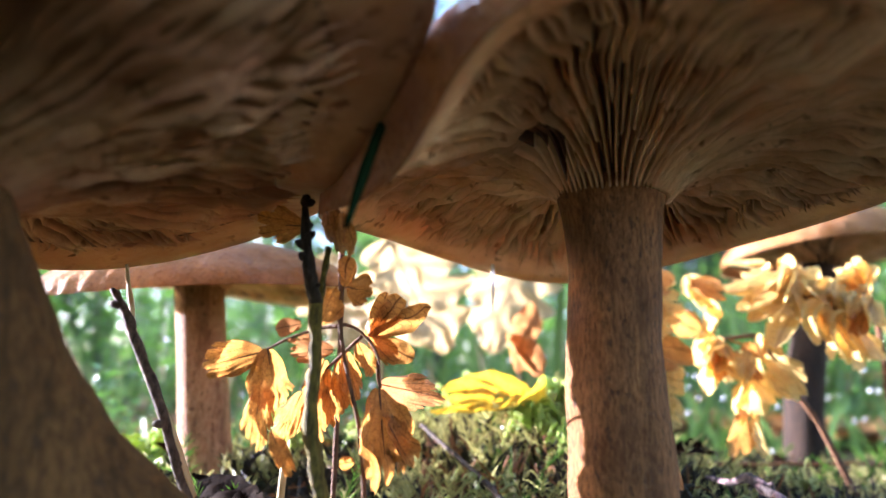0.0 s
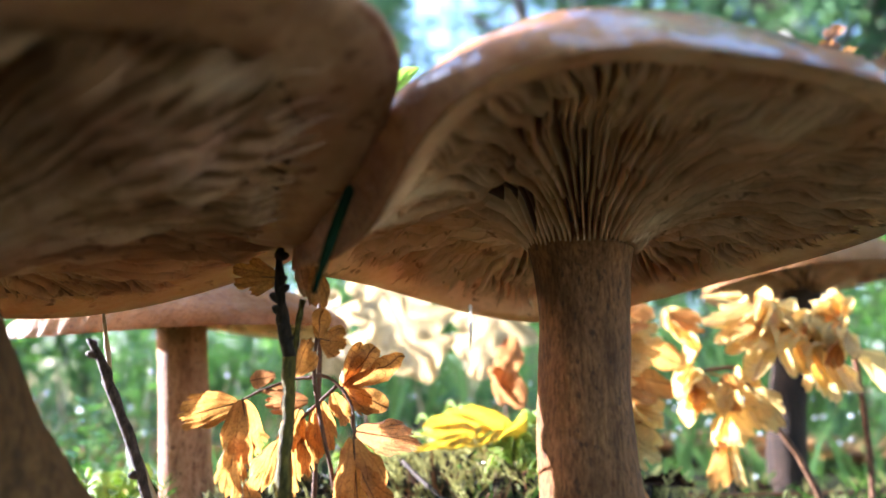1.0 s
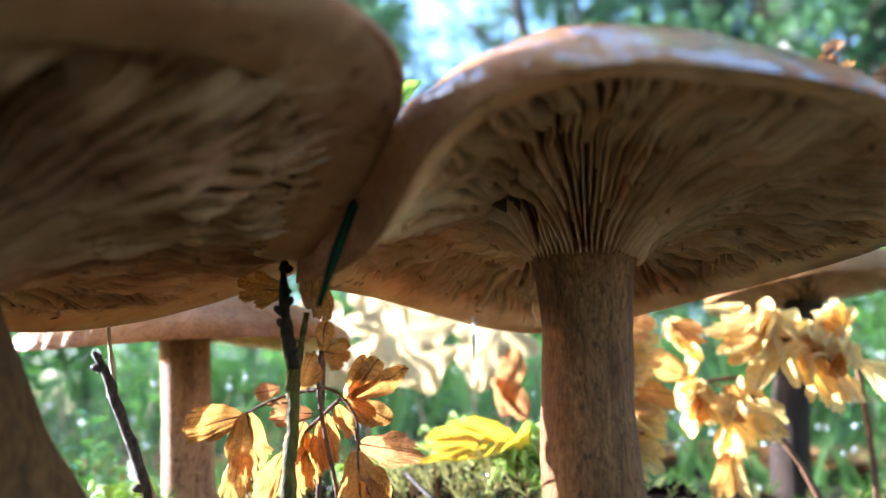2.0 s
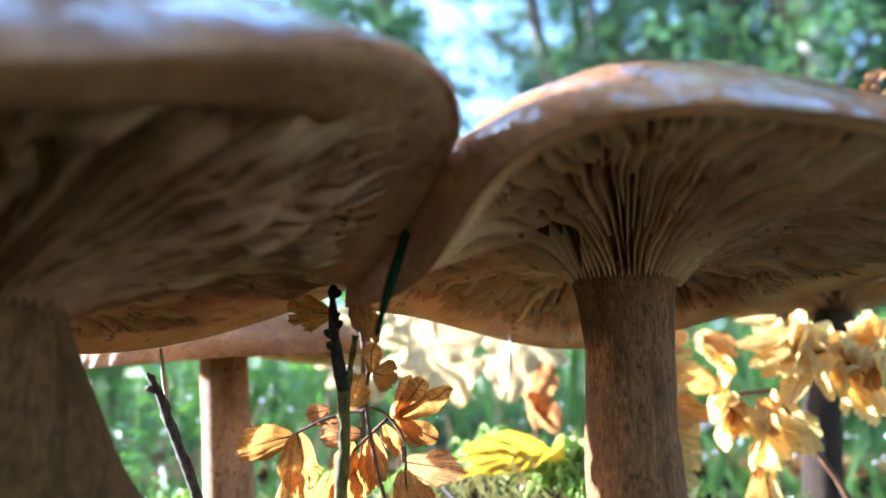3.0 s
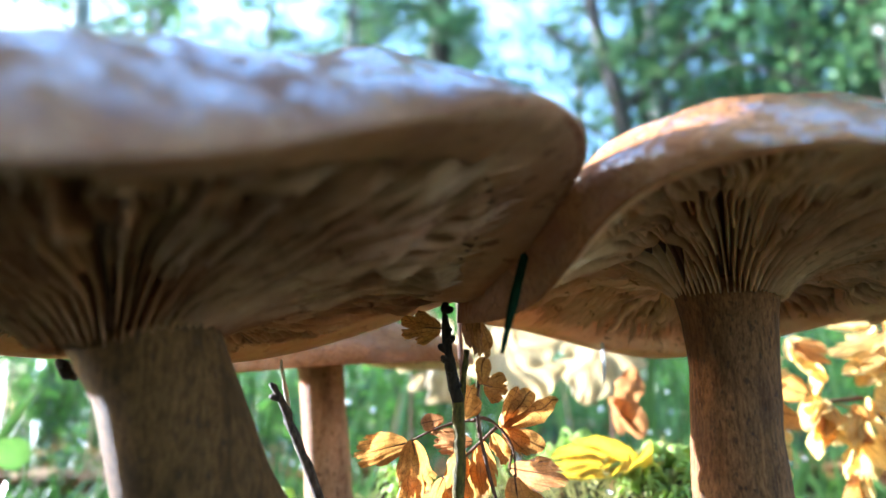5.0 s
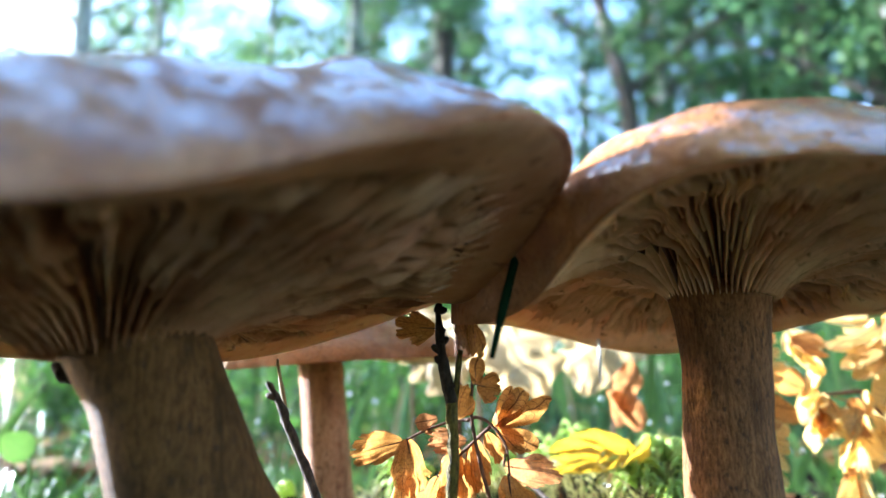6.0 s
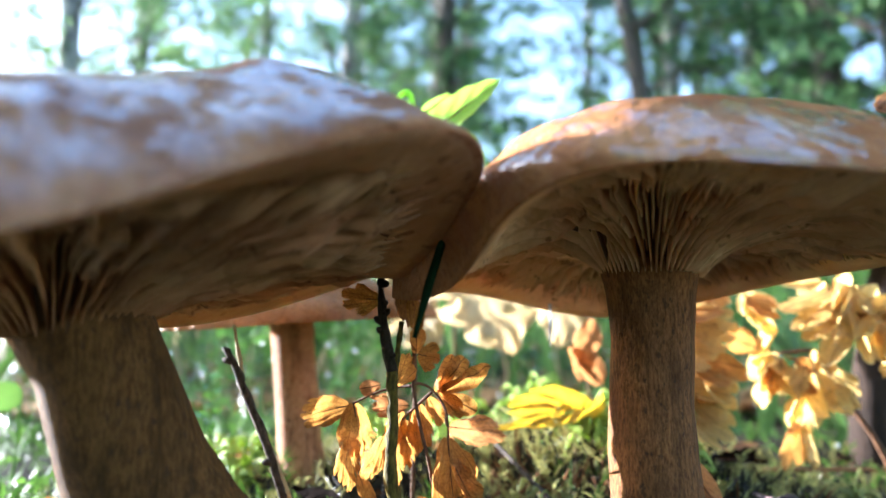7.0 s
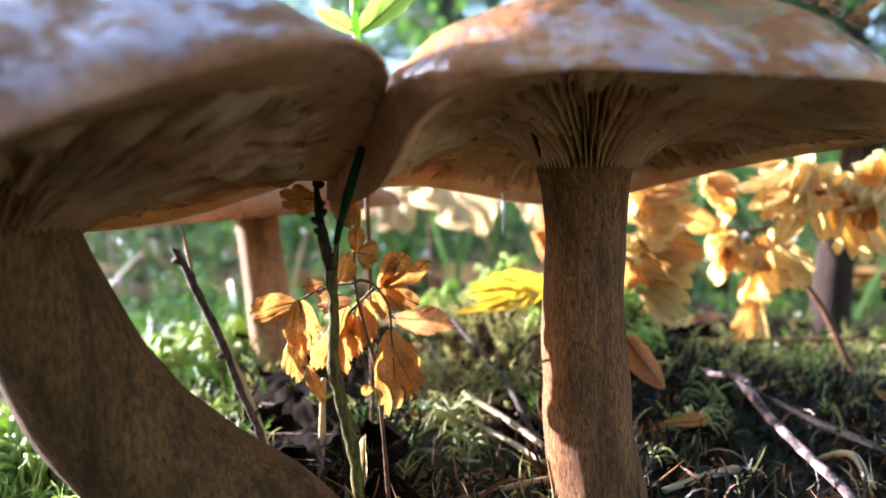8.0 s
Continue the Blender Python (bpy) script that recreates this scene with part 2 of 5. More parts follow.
M_TWIG_GREY = bark_material("twig_bark_grey", (0.010, 0.007, 0.005), (0.12, 0.088, 0.066), 1300.0)
M_STICK = bark_material("stick_bark_peeling", (0.020, 0.015, 0.014), (0.10, 0.078, 0.074), 1100.0, 0.0008, (0.34, 0.21, 0.21))
M_STALK = bark_material("leaf_stalk", (0.06, 0.028, 0.015), (0.16, 0.08, 0.04), 1200.0)
M_STRAW = plant_material("dry_straw", (0.30, 0.22, 0.11), (0.50, 0.40, 0.22), 400.0, 0.2, False)
M_NEEDLE = plant_material("conifer_needle", (0.004, 0.011, 0.005), (0.009, 0.024, 0.009), 300.0, 0.1, False, 0.75, 0.02)
M_NEEDLE_DRY = plant_material("dead_needle", (0.10, 0.04, 0.015), (0.25, 0.11, 0.04), 300.0, 0.1, True)
M_MOSS = plant_material("moss_strands", (0.08, 0.076, 0.016), (0.60, 0.57, 0.20), 40.0, 0.45, True, 0.3, 0.5)
# Dead moss coloured nearly black so that it reads as deep shade.
M_MOSS_DARK = plant_material("moss_dead_deep_shade", (0.005, 0.004, 0.0018), (0.028, 0.020, 0.008), 60.0, 0.08)
M_MOSS_GREEN = plant_material("moss_green", (0.018, 0.05, 0.006), (0.15, 0.30, 0.04), 40.0, 0.45)
M_MOSS_LUSH = plant_material("moss_lush", (0.30, 0.44, 0.06), (0.54, 0.66, 0.17), 60.0, 0.5, False)
M_MOSS_PALE = plant_material("moss_pale", (0.16, 0.19, 0.04), (0.40, 0.42, 0.15), 60.0, 0.4, False)
M_GRASS = plant_material("grass", (0.010, 0.030, 0.008), (0.18, 0.32, 0.08), 8.0, 0.4, True, 0.25, 0.6)
M_HERB = plant_material("herb_leaf", (0.022, 0.07, 0.012), (0.15, 0.32, 0.05), 5.0, 0.45, True, 0.2, 0.9)
M_CROWN = plant_material("tree_leaf", (0.045, 0.11, 0.04), (0.14, 0.25, 0.085), 1.0, 0.45, True, 0.5, 0.15)
M_SPRUCE = plant_material("spruce_spray", (0.035, 0.095, 0.04), (0.12, 0.23, 0.095), 1.0, 0.45, True, 0.6, 0.1)
M_BARK = bark_material("tree_bark", (0.03, 0.024, 0.02), (0.14, 0.115, 0.095), 30.0, 0.02)
M_BARK_PALE = bark_material("tree_bark_pale", (0.16, 0.15, 0.13), (0.5, 0.48, 0.44), 18.0, 0.01, (0.06, 0.05, 0.05))
M_LITTER = plant_material("leaf_litter", (0.07, 0.035, 0.016), (0.42, 0.22, 0.07), 30.0, 0.3, True, 0.6, 0.2)
M_WEB = plant_material("spider_silk", (0.7, 0.7, 0.7), (0.85, 0.85, 0.85), 100.0, 0.5, False, 0.3)
M_SOIL = soil_material()


def dew_material():
    n = Nodes("dew_water")
    tint = n.ramp(n.noise(n.coords(), 30.0), (0.3, (0.75, 0.80, 0.82)), (0.7, (0.92, 0.95, 0.96)))
    b = n.add("ShaderNodeBsdfPrincipled", Base_Color=tint, Roughness=0.12)
    b.inputs["Transmission Weight"].default_value = 0.6
    b.inputs["IOR"].default_value = 1.33
    return n.done(b.outputs[0])


M_DEW = dew_material()


# ---- building blocks ----
def thing(name, at, label, category, group="", kind=""):
    ob = new(name)
    ob.location = at
    ob.empty_display_size = 0.01
    return tagged(ob, label, category, group, kind)


def root_place(ob):
    while ob.parent:
        ob = ob.parent
    return Vector(ob.location)


def part(name, bm, material, parent=None, label="", smooth=True):
    """Links a bmesh, built in world places, as one mesh under a thing or a part."""
    if parent:
        bmesh.ops.translate(bm, verts=bm.verts, vec=-root_place(parent))
    if smooth:
        for f in bm.faces:
            f.smooth = True
    data = bpy.data.meshes.new(name)
    bm.to_mesh(data)
    bm.free()
    data.materials.append(material)
    ob = new(name, data)
    ob.parent = parent
    return tagged(ob, label)


def mesh_part(name, verts, faces, material, parent=None, label="", smooth=True):
    off = root_place(parent) if parent else Vector((0, 0, 0))
    data = bpy.data.meshes.new(name)
    data.from_pydata([Vector(v) - off for v in verts], [], faces)
    if smooth:
        data.polygons.foreach_set("use_smooth", [True] * len(data.polygons))
    data.materials.append(material)
    ob = new(name, data)
    ob.parent = parent
    return tagged(ob, label)


def wob(p, scale, seed=0.0):
    return noise.noise(Vector(p) * scale + Vector((seed * 7.3, seed * 3.1, seed * 5.7)))


def smooth_line(points, steps):
    """A smooth line through the points (Catmull-Rom)."""
    pts = [Vector(p) for p in points]
    pts = [pts[0] * 2 - pts[1], *pts, pts[-1] * 2 - pts[-2]]
    out = []
    for i in range(1, len(pts) - 2):
        a, b, c, d = pts[i - 1 : i + 3]
        for k in range(steps):
            t = k / steps
            out.append(0.5 * (2 * b + (c - a) * t + (2 * a - 5 * b + 4 * c - d) * t * t + (3 * b - a - 3 * c + d) * t ** 3))
    return [*out, pts[-2]]


def tube(bm, points, radii, sides=10, steps=4, rough=0.0, seed=0.0, rough_scale=300.0):
    """A round, uneven rod along a smooth line; radii are given along it."""
    line = smooth_line(points, steps)
    rings, total = [], len(line) - 1
    side = None
    for i, p in enumerate(line):
        ahead = (line[min(i + 1, total)] - line[max(i - 1, 0)]).normalized()
        if side is None:
            side = ahead.cross((0.3, 1, 0.2)).normalized()
        side = (side - ahead * side.dot(ahead)).normalized()
        up = ahead.cross(side)
        f = i / total * (len(radii) - 1)
        k = min(int(f), len(radii) - 2)
        r = radii[k] + (radii[k + 1] - radii[k]) * (f - k)
        ring = []
        for j in range(sides):
            a = 2 * math.pi * j / sides
            q = p + (side * math.cos(a) + up * math.sin(a)) * r
            if rough:
                q += (q - p) * rough * wob(q, rough_scale, seed)
            ring.append(bm.verts.new(q))
        rings.append(ring)
    for a, b in zip(rings, rings[1:]):
        for j in range(sides):
            bm.faces.new((a[j], a[(j + 1) % sides], b[(j + 1) % sides], b[j]))
    bm.faces.new(rings[0][::-1])
    bm.faces.new(rings[-1])
    return bm


def blade(bm, base, tip, face, width, shape, bend=0.0, curl=0.0, crumple=0.0, seed=0.0, nu=5, nv=16, sway=0.0, pleat=0.0, pleats=6.5, scallop=0.0):
    """A thin curved leaf from base to tip, facing along face. shape(s) gives the half width along it, 0 to 1."""
    uv = bm.loops.layers.uv.verify()
    base, tip = Vector(base), Vector(tip)
    along = tip - base
    length = along.length
    x = along.normalized()
    n = Vector(face)
    n = (n - x * n.dot(x)).normalized()
    y = n.cross(x)
    grid = []
    for i in range(nv + 1):
        s = i / nv
        row = []
        for j in range(-nu, nu + 1):
            q = j / nu
            half = width * 0.5 * max(shape(s, q), 0.02)
            p = base + x * (s * length) + y * (q * half + sway * length * math.sin(math.pi * s))
            p += n * (bend * length * math.sin(math.pi * s * 0.5) ** 2 + curl * half * q * q)
            if pleat:
                p += n * (pleat * width * min(1, 3 * abs(q)) * math.cos(2 * math.pi * pleats * (s - 0.3 * abs(q))))
            if scallop:
                p += x * (scallop * length * s ** 4 * (0.5 * math.cos(math.pi * 3.0 * q) - 1.4 * q * q))
            p += n * (crumple * length * (wob(p, 2.6 / length, seed) + 0.22 * wob(p, 9.0 / length, seed + 5))) + y * (0.3 * crumple * length * wob(p, 3.1 / length, seed + 3))
            row.append(bm.verts.new(p))
        grid.append(row)
    for i in range(nv):
        for j in range(2 * nu):
            keys = [(i, j), (i, j + 1), (i + 1, j + 1), (i + 1, j)]
            f = bm.faces.new([grid[a][b] for a, b in keys])
            for loop, (a, b) in zip(f.loops, keys):
                loop[uv].uv = (b / (2 * nu), a / nv)
    return bm


def oval(s, q=0):
    return math.sin(math.pi * min(max(s, 0), 1) ** 0.8) ** 0.75


def toothed(s, q=0):
    """Narrow at the base, broad and round towards the tip, with a finely waved edge."""
    return (0.10 + 0.90 * s ** 0.75) * max(0.0, 1 - s ** 5) ** 0.45 * (0.94 + 0.06 * math.cos(2 * math.pi * 6 * s)) if s < 0.995 else 0.25


def oak(s, q=0):
    """Deep round lobes."""
    lobes = (0.5 + 0.5 * math.cos(2 * math.pi * (4.2 * s - 0.35))) ** 0.6
    return math.sin(math.pi * s ** 0.85) ** 0.7 * (0.58 + 0.42 * lobes) + 0.06


def serrate(s, q=0):
    return math.sin(math.pi * s ** 0.85) ** 0.7 * (0.93 + 0.07 * (2 * ((s * 9) % 1) - 1))


# ---- ground ----
def ground_height(x, y):
    h = 0.004 * wob((x, y, 0), 28.0) + 0.0025 * wob((x, y, 2), 90.0)
    h += 0.020 * math.exp(-(((x - 0.012) / 0.04) ** 2 + ((y - 0.195) / 0.03) ** 2))
    h += 0.010 * math.exp(-(((x + 0.055) / 0.05) ** 2 + ((y - 0.19) / 0.04) ** 2))
    h -= 0.012 * math.exp(-(((x - 0.01) / 0.07) ** 2 + ((y - 0.01) / 0.06) ** 2))
    far = math.hypot(x, y - 0.1)
    h += min(far / 1.5, 1.0) * 0.05 * wob((x, y, 5), 2.2) + min(max(far - 1.0, 0) / 6, 1.0) * 0.25 * wob((x, y, 9), 0.35)
    return h + 0.02 * max(min(far - 0.25, 1.0), 0)


def build_ground():
    verts, faces, rings, sides = [(0, 0.1, ground_height(0, 0.1))], [], 110, 160
    r = 0.004
    radii = []
    for i in range(rings):
        radii.append(r)
        r += max(0.004, r * 0.085)
    for r in radii:
        for j in range(sides):
            a = 2 * math.pi * j / sides
            x, y = r * math.cos(a), 0.1 + r * math.sin(a)
            verts.append((x, y, ground_height(x, y)))
    for j in range(sides):
        faces.append((0, 1 + j, 1 + (j + 1) % sides))
    for i in range(rings - 1):
        for j in range(sides):
            a, b = 1 + i * sides + j, 1 + i * sides + (j + 1) % sides
            faces.append((a, a + sides, b + sides, b))
    ob = mesh_part("ground", verts, faces, M_SOIL)
    return tagged(ob, "dark mossy forest floor with leaf litter", "ground", kind="structure")


build_ground()


# ---- mushrooms ----
def series(coeffs, a):
    out = coeffs[0]
    for k in range(1, (len(coeffs) + 1) // 2):
        out += coeffs[2 * k - 1] * math.cos(k * a) + coeffs[2 * k] * math.sin(k * a)
    return out


def mushroom(name, label, group, foot, rim_r, rim_z, centre, dome, dent, stem_line, stem_radii, mats, stem_seat, arch, gills, seed=0.0, gill_deep=0.0034, power=2.6, edge=0.62, hollow=None, skew=(0.0, 0.0), roll=0.03, lumps=0.0012, bulge=None, front=(0.0, 0.0), west=(0.0, 0.0), east=(0.0, 0.0), hump=(0.0, 0.0), margin=0.84, ribs=0.0, brim=0.07, nudges=(), press=None):
    """A mushroom: stem, cap with rolled rim, gills below it. rim_r and rim_z: the rim's radius and height round the centre."""
    skin, gill_mat, stem_mat = mats
    ob = thing(name, foot, label, "mushroom", group)
    cx, cy = centre
    mean = rim_z[0]
    seat_r = stem_radii[0]

    def near(a, way, width):
        return math.exp(-(math.remainder(a - way, 2 * math.pi) / width) ** 2)

    def place(a, u):
        r = (series(rim_r, a) + sum(dr * near(a, way, width) for way, width, dr, dz in nudges)) * u
        r *= 1 + 0.008 * u * wob((math.cos(a) * 3, math.sin(a) * 3, seed), 2.0)
        return cx + r * math.cos(a), cy + r * math.sin(a)

    def plane(a, u):
        return mean + (series(rim_z, a) + sum(dz * near(a, way, width) for way, width, dr, dz in nudges) - mean) * u ** 1.6

    def top(a, u):
        swell = roll * (1 - 2.8 * max(0.0, -math.sin(a) - 0.75)) * math.exp(-((u - 0.96) / 0.05) ** 2)
        if bulge:
            way, width, much = bulge
            swell += much * near(a, way, width) * math.exp(-((u - 0.980) / 0.022) ** 2) * min(1.0, (1 - u) * 150)
        if press:
            way, width, much, at, wide = press
            swell += much * near(a, way, width) * math.exp(-((u - at) / wide) ** 2) * min(1.0, (1 - u) * 60)
        swell += ribs * math.cos(45 * a) * max(0.0, u - 0.8)
        x, y = place(a, u * (1 + swell))
        f, w, e = max(0.0, -math.sin(a)), max(0.0, -math.cos(a)), max(0.0, math.cos(a))
        p = max(0.8, power + front[0] * f + west[0] * w + east[0] * e)
        k = min(1.1, max(0.35, edge + front[1] * f + west[1] * w + east[1] * e))
        z = plane(a, u) + dome * (1 - u ** p) ** k * (1 + skew[0] * math.cos(a) * u + skew[1] * math.sin(a) * u) - dent * math.exp(-((u / 0.42) ** 2))
        z += hump[0] * math.cos(a - hump[1]) * 4 * u * (1 - u)
        return Vector((x, y, z + lumps * u * (1 - u ** 8) * (wob((x, y, seed), 70.0) + 0.5 * wob((x, y, seed), 170.0))))

    def under(a, u):
        """The line along which the gills' lower edges lie."""
        x, y = place(a, u)
        u0 = seat_r / series(rim_r, a)
        f = max(0.0, min(1.0, (u - u0) / (1 - u0)))
        g = f * f * (1 + brim) / (f + brim + 1e-6)
        z = stem_seat + (plane(a, u) - stem_seat) * g ** 0.8 + arch * 4 * g * (1 - g) * (1 - 0.35 * g)
        z -= 0.0022 * math.exp(-f / 0.045)
        return Vector((x, y, z + 0.0010 * f * (1 - f) * 4 * wob((x, y, seed + 4), 60.0)))

    def deep(f):
        step = min(1.0, max(0.0, (margin - f) / 0.10))
        return gill_deep * min(1.0, f * 6 + 0.3) * (0.12 * min(1.0, max(0.0, 0.98 - f) * 8) + 0.88 * step * step * (3 - 2 * step) * (0.55 + 0.45 * min(1.0, (1 - f) * 1.6)))

    around, out = 180, 34
    verts, faces = [], []
    rows = [1 - (1 - i / out) ** 2.1 for i in range(1, out + 1)]
    verts.append(top(0, 0.0))
    for u in rows:
        verts += [top(2 * math.pi * j / around, u) for j in range(around)]
    inner = [1 - (i / 24) ** 0.95 for i in range(1, 25)]
    for f in inner:
        for j in range(around):
            a = 2 * math.pi * j / around
            u0 = seat_r * 0.8 / series(rim_r, a)
            p = under(a, u0 + (1 - u0) * f)
            p.z += deep(f) if f < 0.97 else 0.0
            verts.append(p)
    n = out + 24
    faces += [(0, 1 + j, 1 + (j + 1) % around) for j in range(around)]
    for i in range(n - 1):
        for j in range(around):
            a, b = 1 + i * around + j, 1 + i * around + (j + 1) % around
            faces.append((a, a + around, b + around, b))
    cap = mesh_part("cap", verts, faces, skin, ob)
    # The bed between the gills carries painted gap shade; the margin stays gill-coloured.
    cap.data.materials.append(M_GAP_SHADE)
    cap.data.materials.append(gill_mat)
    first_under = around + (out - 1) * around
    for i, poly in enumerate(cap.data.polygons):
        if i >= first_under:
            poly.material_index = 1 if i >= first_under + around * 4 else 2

    # Gills: whole ones from stem to margin, and three orders of short ones between.
    rng = random.Random(int(seed * 10) + 5)
    for k in range(gills * 4):
        order = (0, 3, 1, 2)[k % 4]
        start = (-0.04, 0.05, 0.16, 0.34)[order] + (rng.uniform(-0.04, 0.08) if order else 0)
        a0 = 2 * math.pi * (k + rng.uniform(-0.3, 0.3)) / (gills * 4)
        a0 += 0.030 * wob((math.cos(a0) * 8, math.sin(a0) * 8, 3.0), 1.2, seed + 9)
        steps = (26, 24, 20, 16)[order]
        stop = margin + 0.02 + rng.uniform(-0.05, 0.05)
        drop = rng.uniform(-0.0015, 0.0006) + 0.0010 * wob((math.cos(a0) * 9, math.sin(a0) * 9, 0.0), 1.5, seed + 6)
        thick = rng.uniform(0.00012, 0.00020) * (1.0, 0.9, 0.8, 0.7)[order]
        verts, faces = [], []
        for i in range(steps + 1):
            f = start + (stop - start) * i / steps
            u0 = seat_r / series(rim_r, a0)
            u = u0 + (1 - u0) * f
            sway = 0.075 * wob((math.cos(a0) * 2.2, math.sin(a0) * 2.2, f * 2.9), 1.6, seed) + 0.050 * wob((math.cos(a0) * 6, math.sin(a0) * 6, f * 6), 1.5, seed + 1)
            a = a0 + sway * min(1, max(0, f - 0.22) * 1.9) ** 1.5 + 0.010 * wob((f * 7, a0 * 5, seed), 1.0)
            p = under(a, u)
            p.z += (0.0007 + 0.0018 * abs(math.cos(a))) * wob((math.cos(a) * 7, math.sin(a) * 7, f * 5), 1.3, seed + 11) * max(0, min(1, (f - 0.25) * 3, (0.9 - f) * 5))
            fade = min(1.0, (f - start) * 7.0 + (1.0 if start < 0 else 0.1))
            fade *= min(1.0, max(0.0, stop - f) * 14 + 0.05)
            lip = p.copy()
            roof = p + Vector((0, 0, deep(f) + 0.0006))
            lip.z += deep(f) * (1 - fade)
            if hollow:
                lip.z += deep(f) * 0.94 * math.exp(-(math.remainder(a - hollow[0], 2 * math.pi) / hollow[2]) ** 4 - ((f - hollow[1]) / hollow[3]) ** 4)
            lip.z -= (0.0006 * wob((p.x, p.y, a0), 330.0) + drop * min(1, max(0, f - 0.1) * 5)) * max(0, min(1, (stop - f) * 6))
            r = (p.xy - Vector((cx, cy))).normalized()
            lean = Vector((-r.y, r.x, 0)) * (0.0013 * wob((math.cos(a0) * 4.5, math.sin(a0) * 4.5, f * 2.2), 1.4, seed + 8) * min(1, max(0, f - 0.3) * 2.4) * min(1, max(0, stop - f) * 4))
            lip += lean
            side = Vector((-r.y, r.x, 0)) * (thick * (0.7 + 0.6 * max(0, f)) if i not in (0, steps) else 0.00006)
            verts += [roof + side * 1.4, roof.lerp(lip, 0.7) + side * 1.25, lip + side * 0.5, lip - side * 0.5, roof.lerp(lip, 0.7) - side * 1.25, roof - side * 1.4]
        for i in range(steps):
            b = 6 * i
            faces += [(b + e, b + e + 1, b + e + 7, b + e + 6) for e in range(5)]
        faces += [(5, 4, 3, 2, 1, 0), tuple(6 * steps + e for e in range(6))]
        gill = mesh_part("gill", verts, faces, gill_mat, cap)
        # Gill faces inside the hollow get the painted pit shade.
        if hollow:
            gill.data.materials.append(M_PIT_SHADE)
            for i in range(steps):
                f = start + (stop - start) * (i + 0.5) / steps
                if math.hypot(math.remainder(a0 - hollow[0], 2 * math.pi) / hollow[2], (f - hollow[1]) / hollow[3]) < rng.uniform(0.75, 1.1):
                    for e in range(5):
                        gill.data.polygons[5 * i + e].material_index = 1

    bm = bmesh.new()
    tube(bm, stem_line, stem_radii, 40, 8, 0.035, seed, 150.0)
    part("stem", bm, stem_mat, ob)
    return ob


slim = mushroom("mushroom", "brown milk-cap mushroom, shiny cap, slim fibrous tan stem", "mushrooms", (0.0215, 0.1085, 0.0),
         [0.0448, 0.0034, 0.00213, -0.00268, 0.00124, -0.00198, 0.002, 0.00042, -0.00019, -0.00021, -0.00085, 0.0005, 0.00088],
         [0.05904, 0.0035, -0.00304, -0.00056, -0.00065, -0.00029, 0.0022, -0.00039, -0.00087, -0.00047, -0.00022, 0.0002, 0.00038],
         (0.0205, 0.1085), 0.0248, 0.0,
         [(0.0200, 0.1085, 0.0605), (0.0200, 0.1085, 0.055), (0.0200, 0.1085, 0.048), (0.0195, 0.1085, 0.0385), (0.0195, 0.1085, 0.0309), (0.0199, 0.1085, 0.0235), (0.0200, 0.1085, 0.016), (0.0215, 0.1085, 0.006), (0.022, 0.1085, -0.004)],
         [0.0080, 0.0069, 0.0064, 0.0064, 0.0067, 0.0070, 0.0072, 0.0076, 0.0082], (M_SKIN, M_GILL, M_STEM), 0.0602, 0.0050, 62, 1.0, gill_deep=0.0052, hollow=(3.79, 0.19, 0.30, 0.15), skew=(0.082, -0.107), power=1.82, edge=0.616, roll=0.005, margin=0.89, bulge=(radians(233), 0.5, 0.03), front=(1.57, 0.39), west=(-2.44, -1.066), hump=(-0.0057, 4.963), press=(3.85, 0.35, 0.052, 0.97, 0.02))
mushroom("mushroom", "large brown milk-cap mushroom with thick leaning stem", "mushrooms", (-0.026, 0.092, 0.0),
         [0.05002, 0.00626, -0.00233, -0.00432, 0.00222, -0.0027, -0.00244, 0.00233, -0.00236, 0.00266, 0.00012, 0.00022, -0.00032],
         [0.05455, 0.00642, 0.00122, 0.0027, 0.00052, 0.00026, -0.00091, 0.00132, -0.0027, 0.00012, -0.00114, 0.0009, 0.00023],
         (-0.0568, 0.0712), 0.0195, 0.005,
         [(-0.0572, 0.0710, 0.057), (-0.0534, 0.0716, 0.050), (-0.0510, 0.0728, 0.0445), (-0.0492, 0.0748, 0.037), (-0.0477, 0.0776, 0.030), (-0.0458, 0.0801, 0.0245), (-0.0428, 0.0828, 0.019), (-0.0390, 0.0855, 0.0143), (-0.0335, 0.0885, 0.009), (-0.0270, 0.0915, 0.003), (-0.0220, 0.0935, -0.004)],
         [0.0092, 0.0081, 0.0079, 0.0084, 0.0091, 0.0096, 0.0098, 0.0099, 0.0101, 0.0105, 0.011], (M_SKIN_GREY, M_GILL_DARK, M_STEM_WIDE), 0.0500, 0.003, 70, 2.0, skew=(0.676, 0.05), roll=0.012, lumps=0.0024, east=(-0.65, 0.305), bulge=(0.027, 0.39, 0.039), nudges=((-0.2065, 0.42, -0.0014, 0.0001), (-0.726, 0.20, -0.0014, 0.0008)))
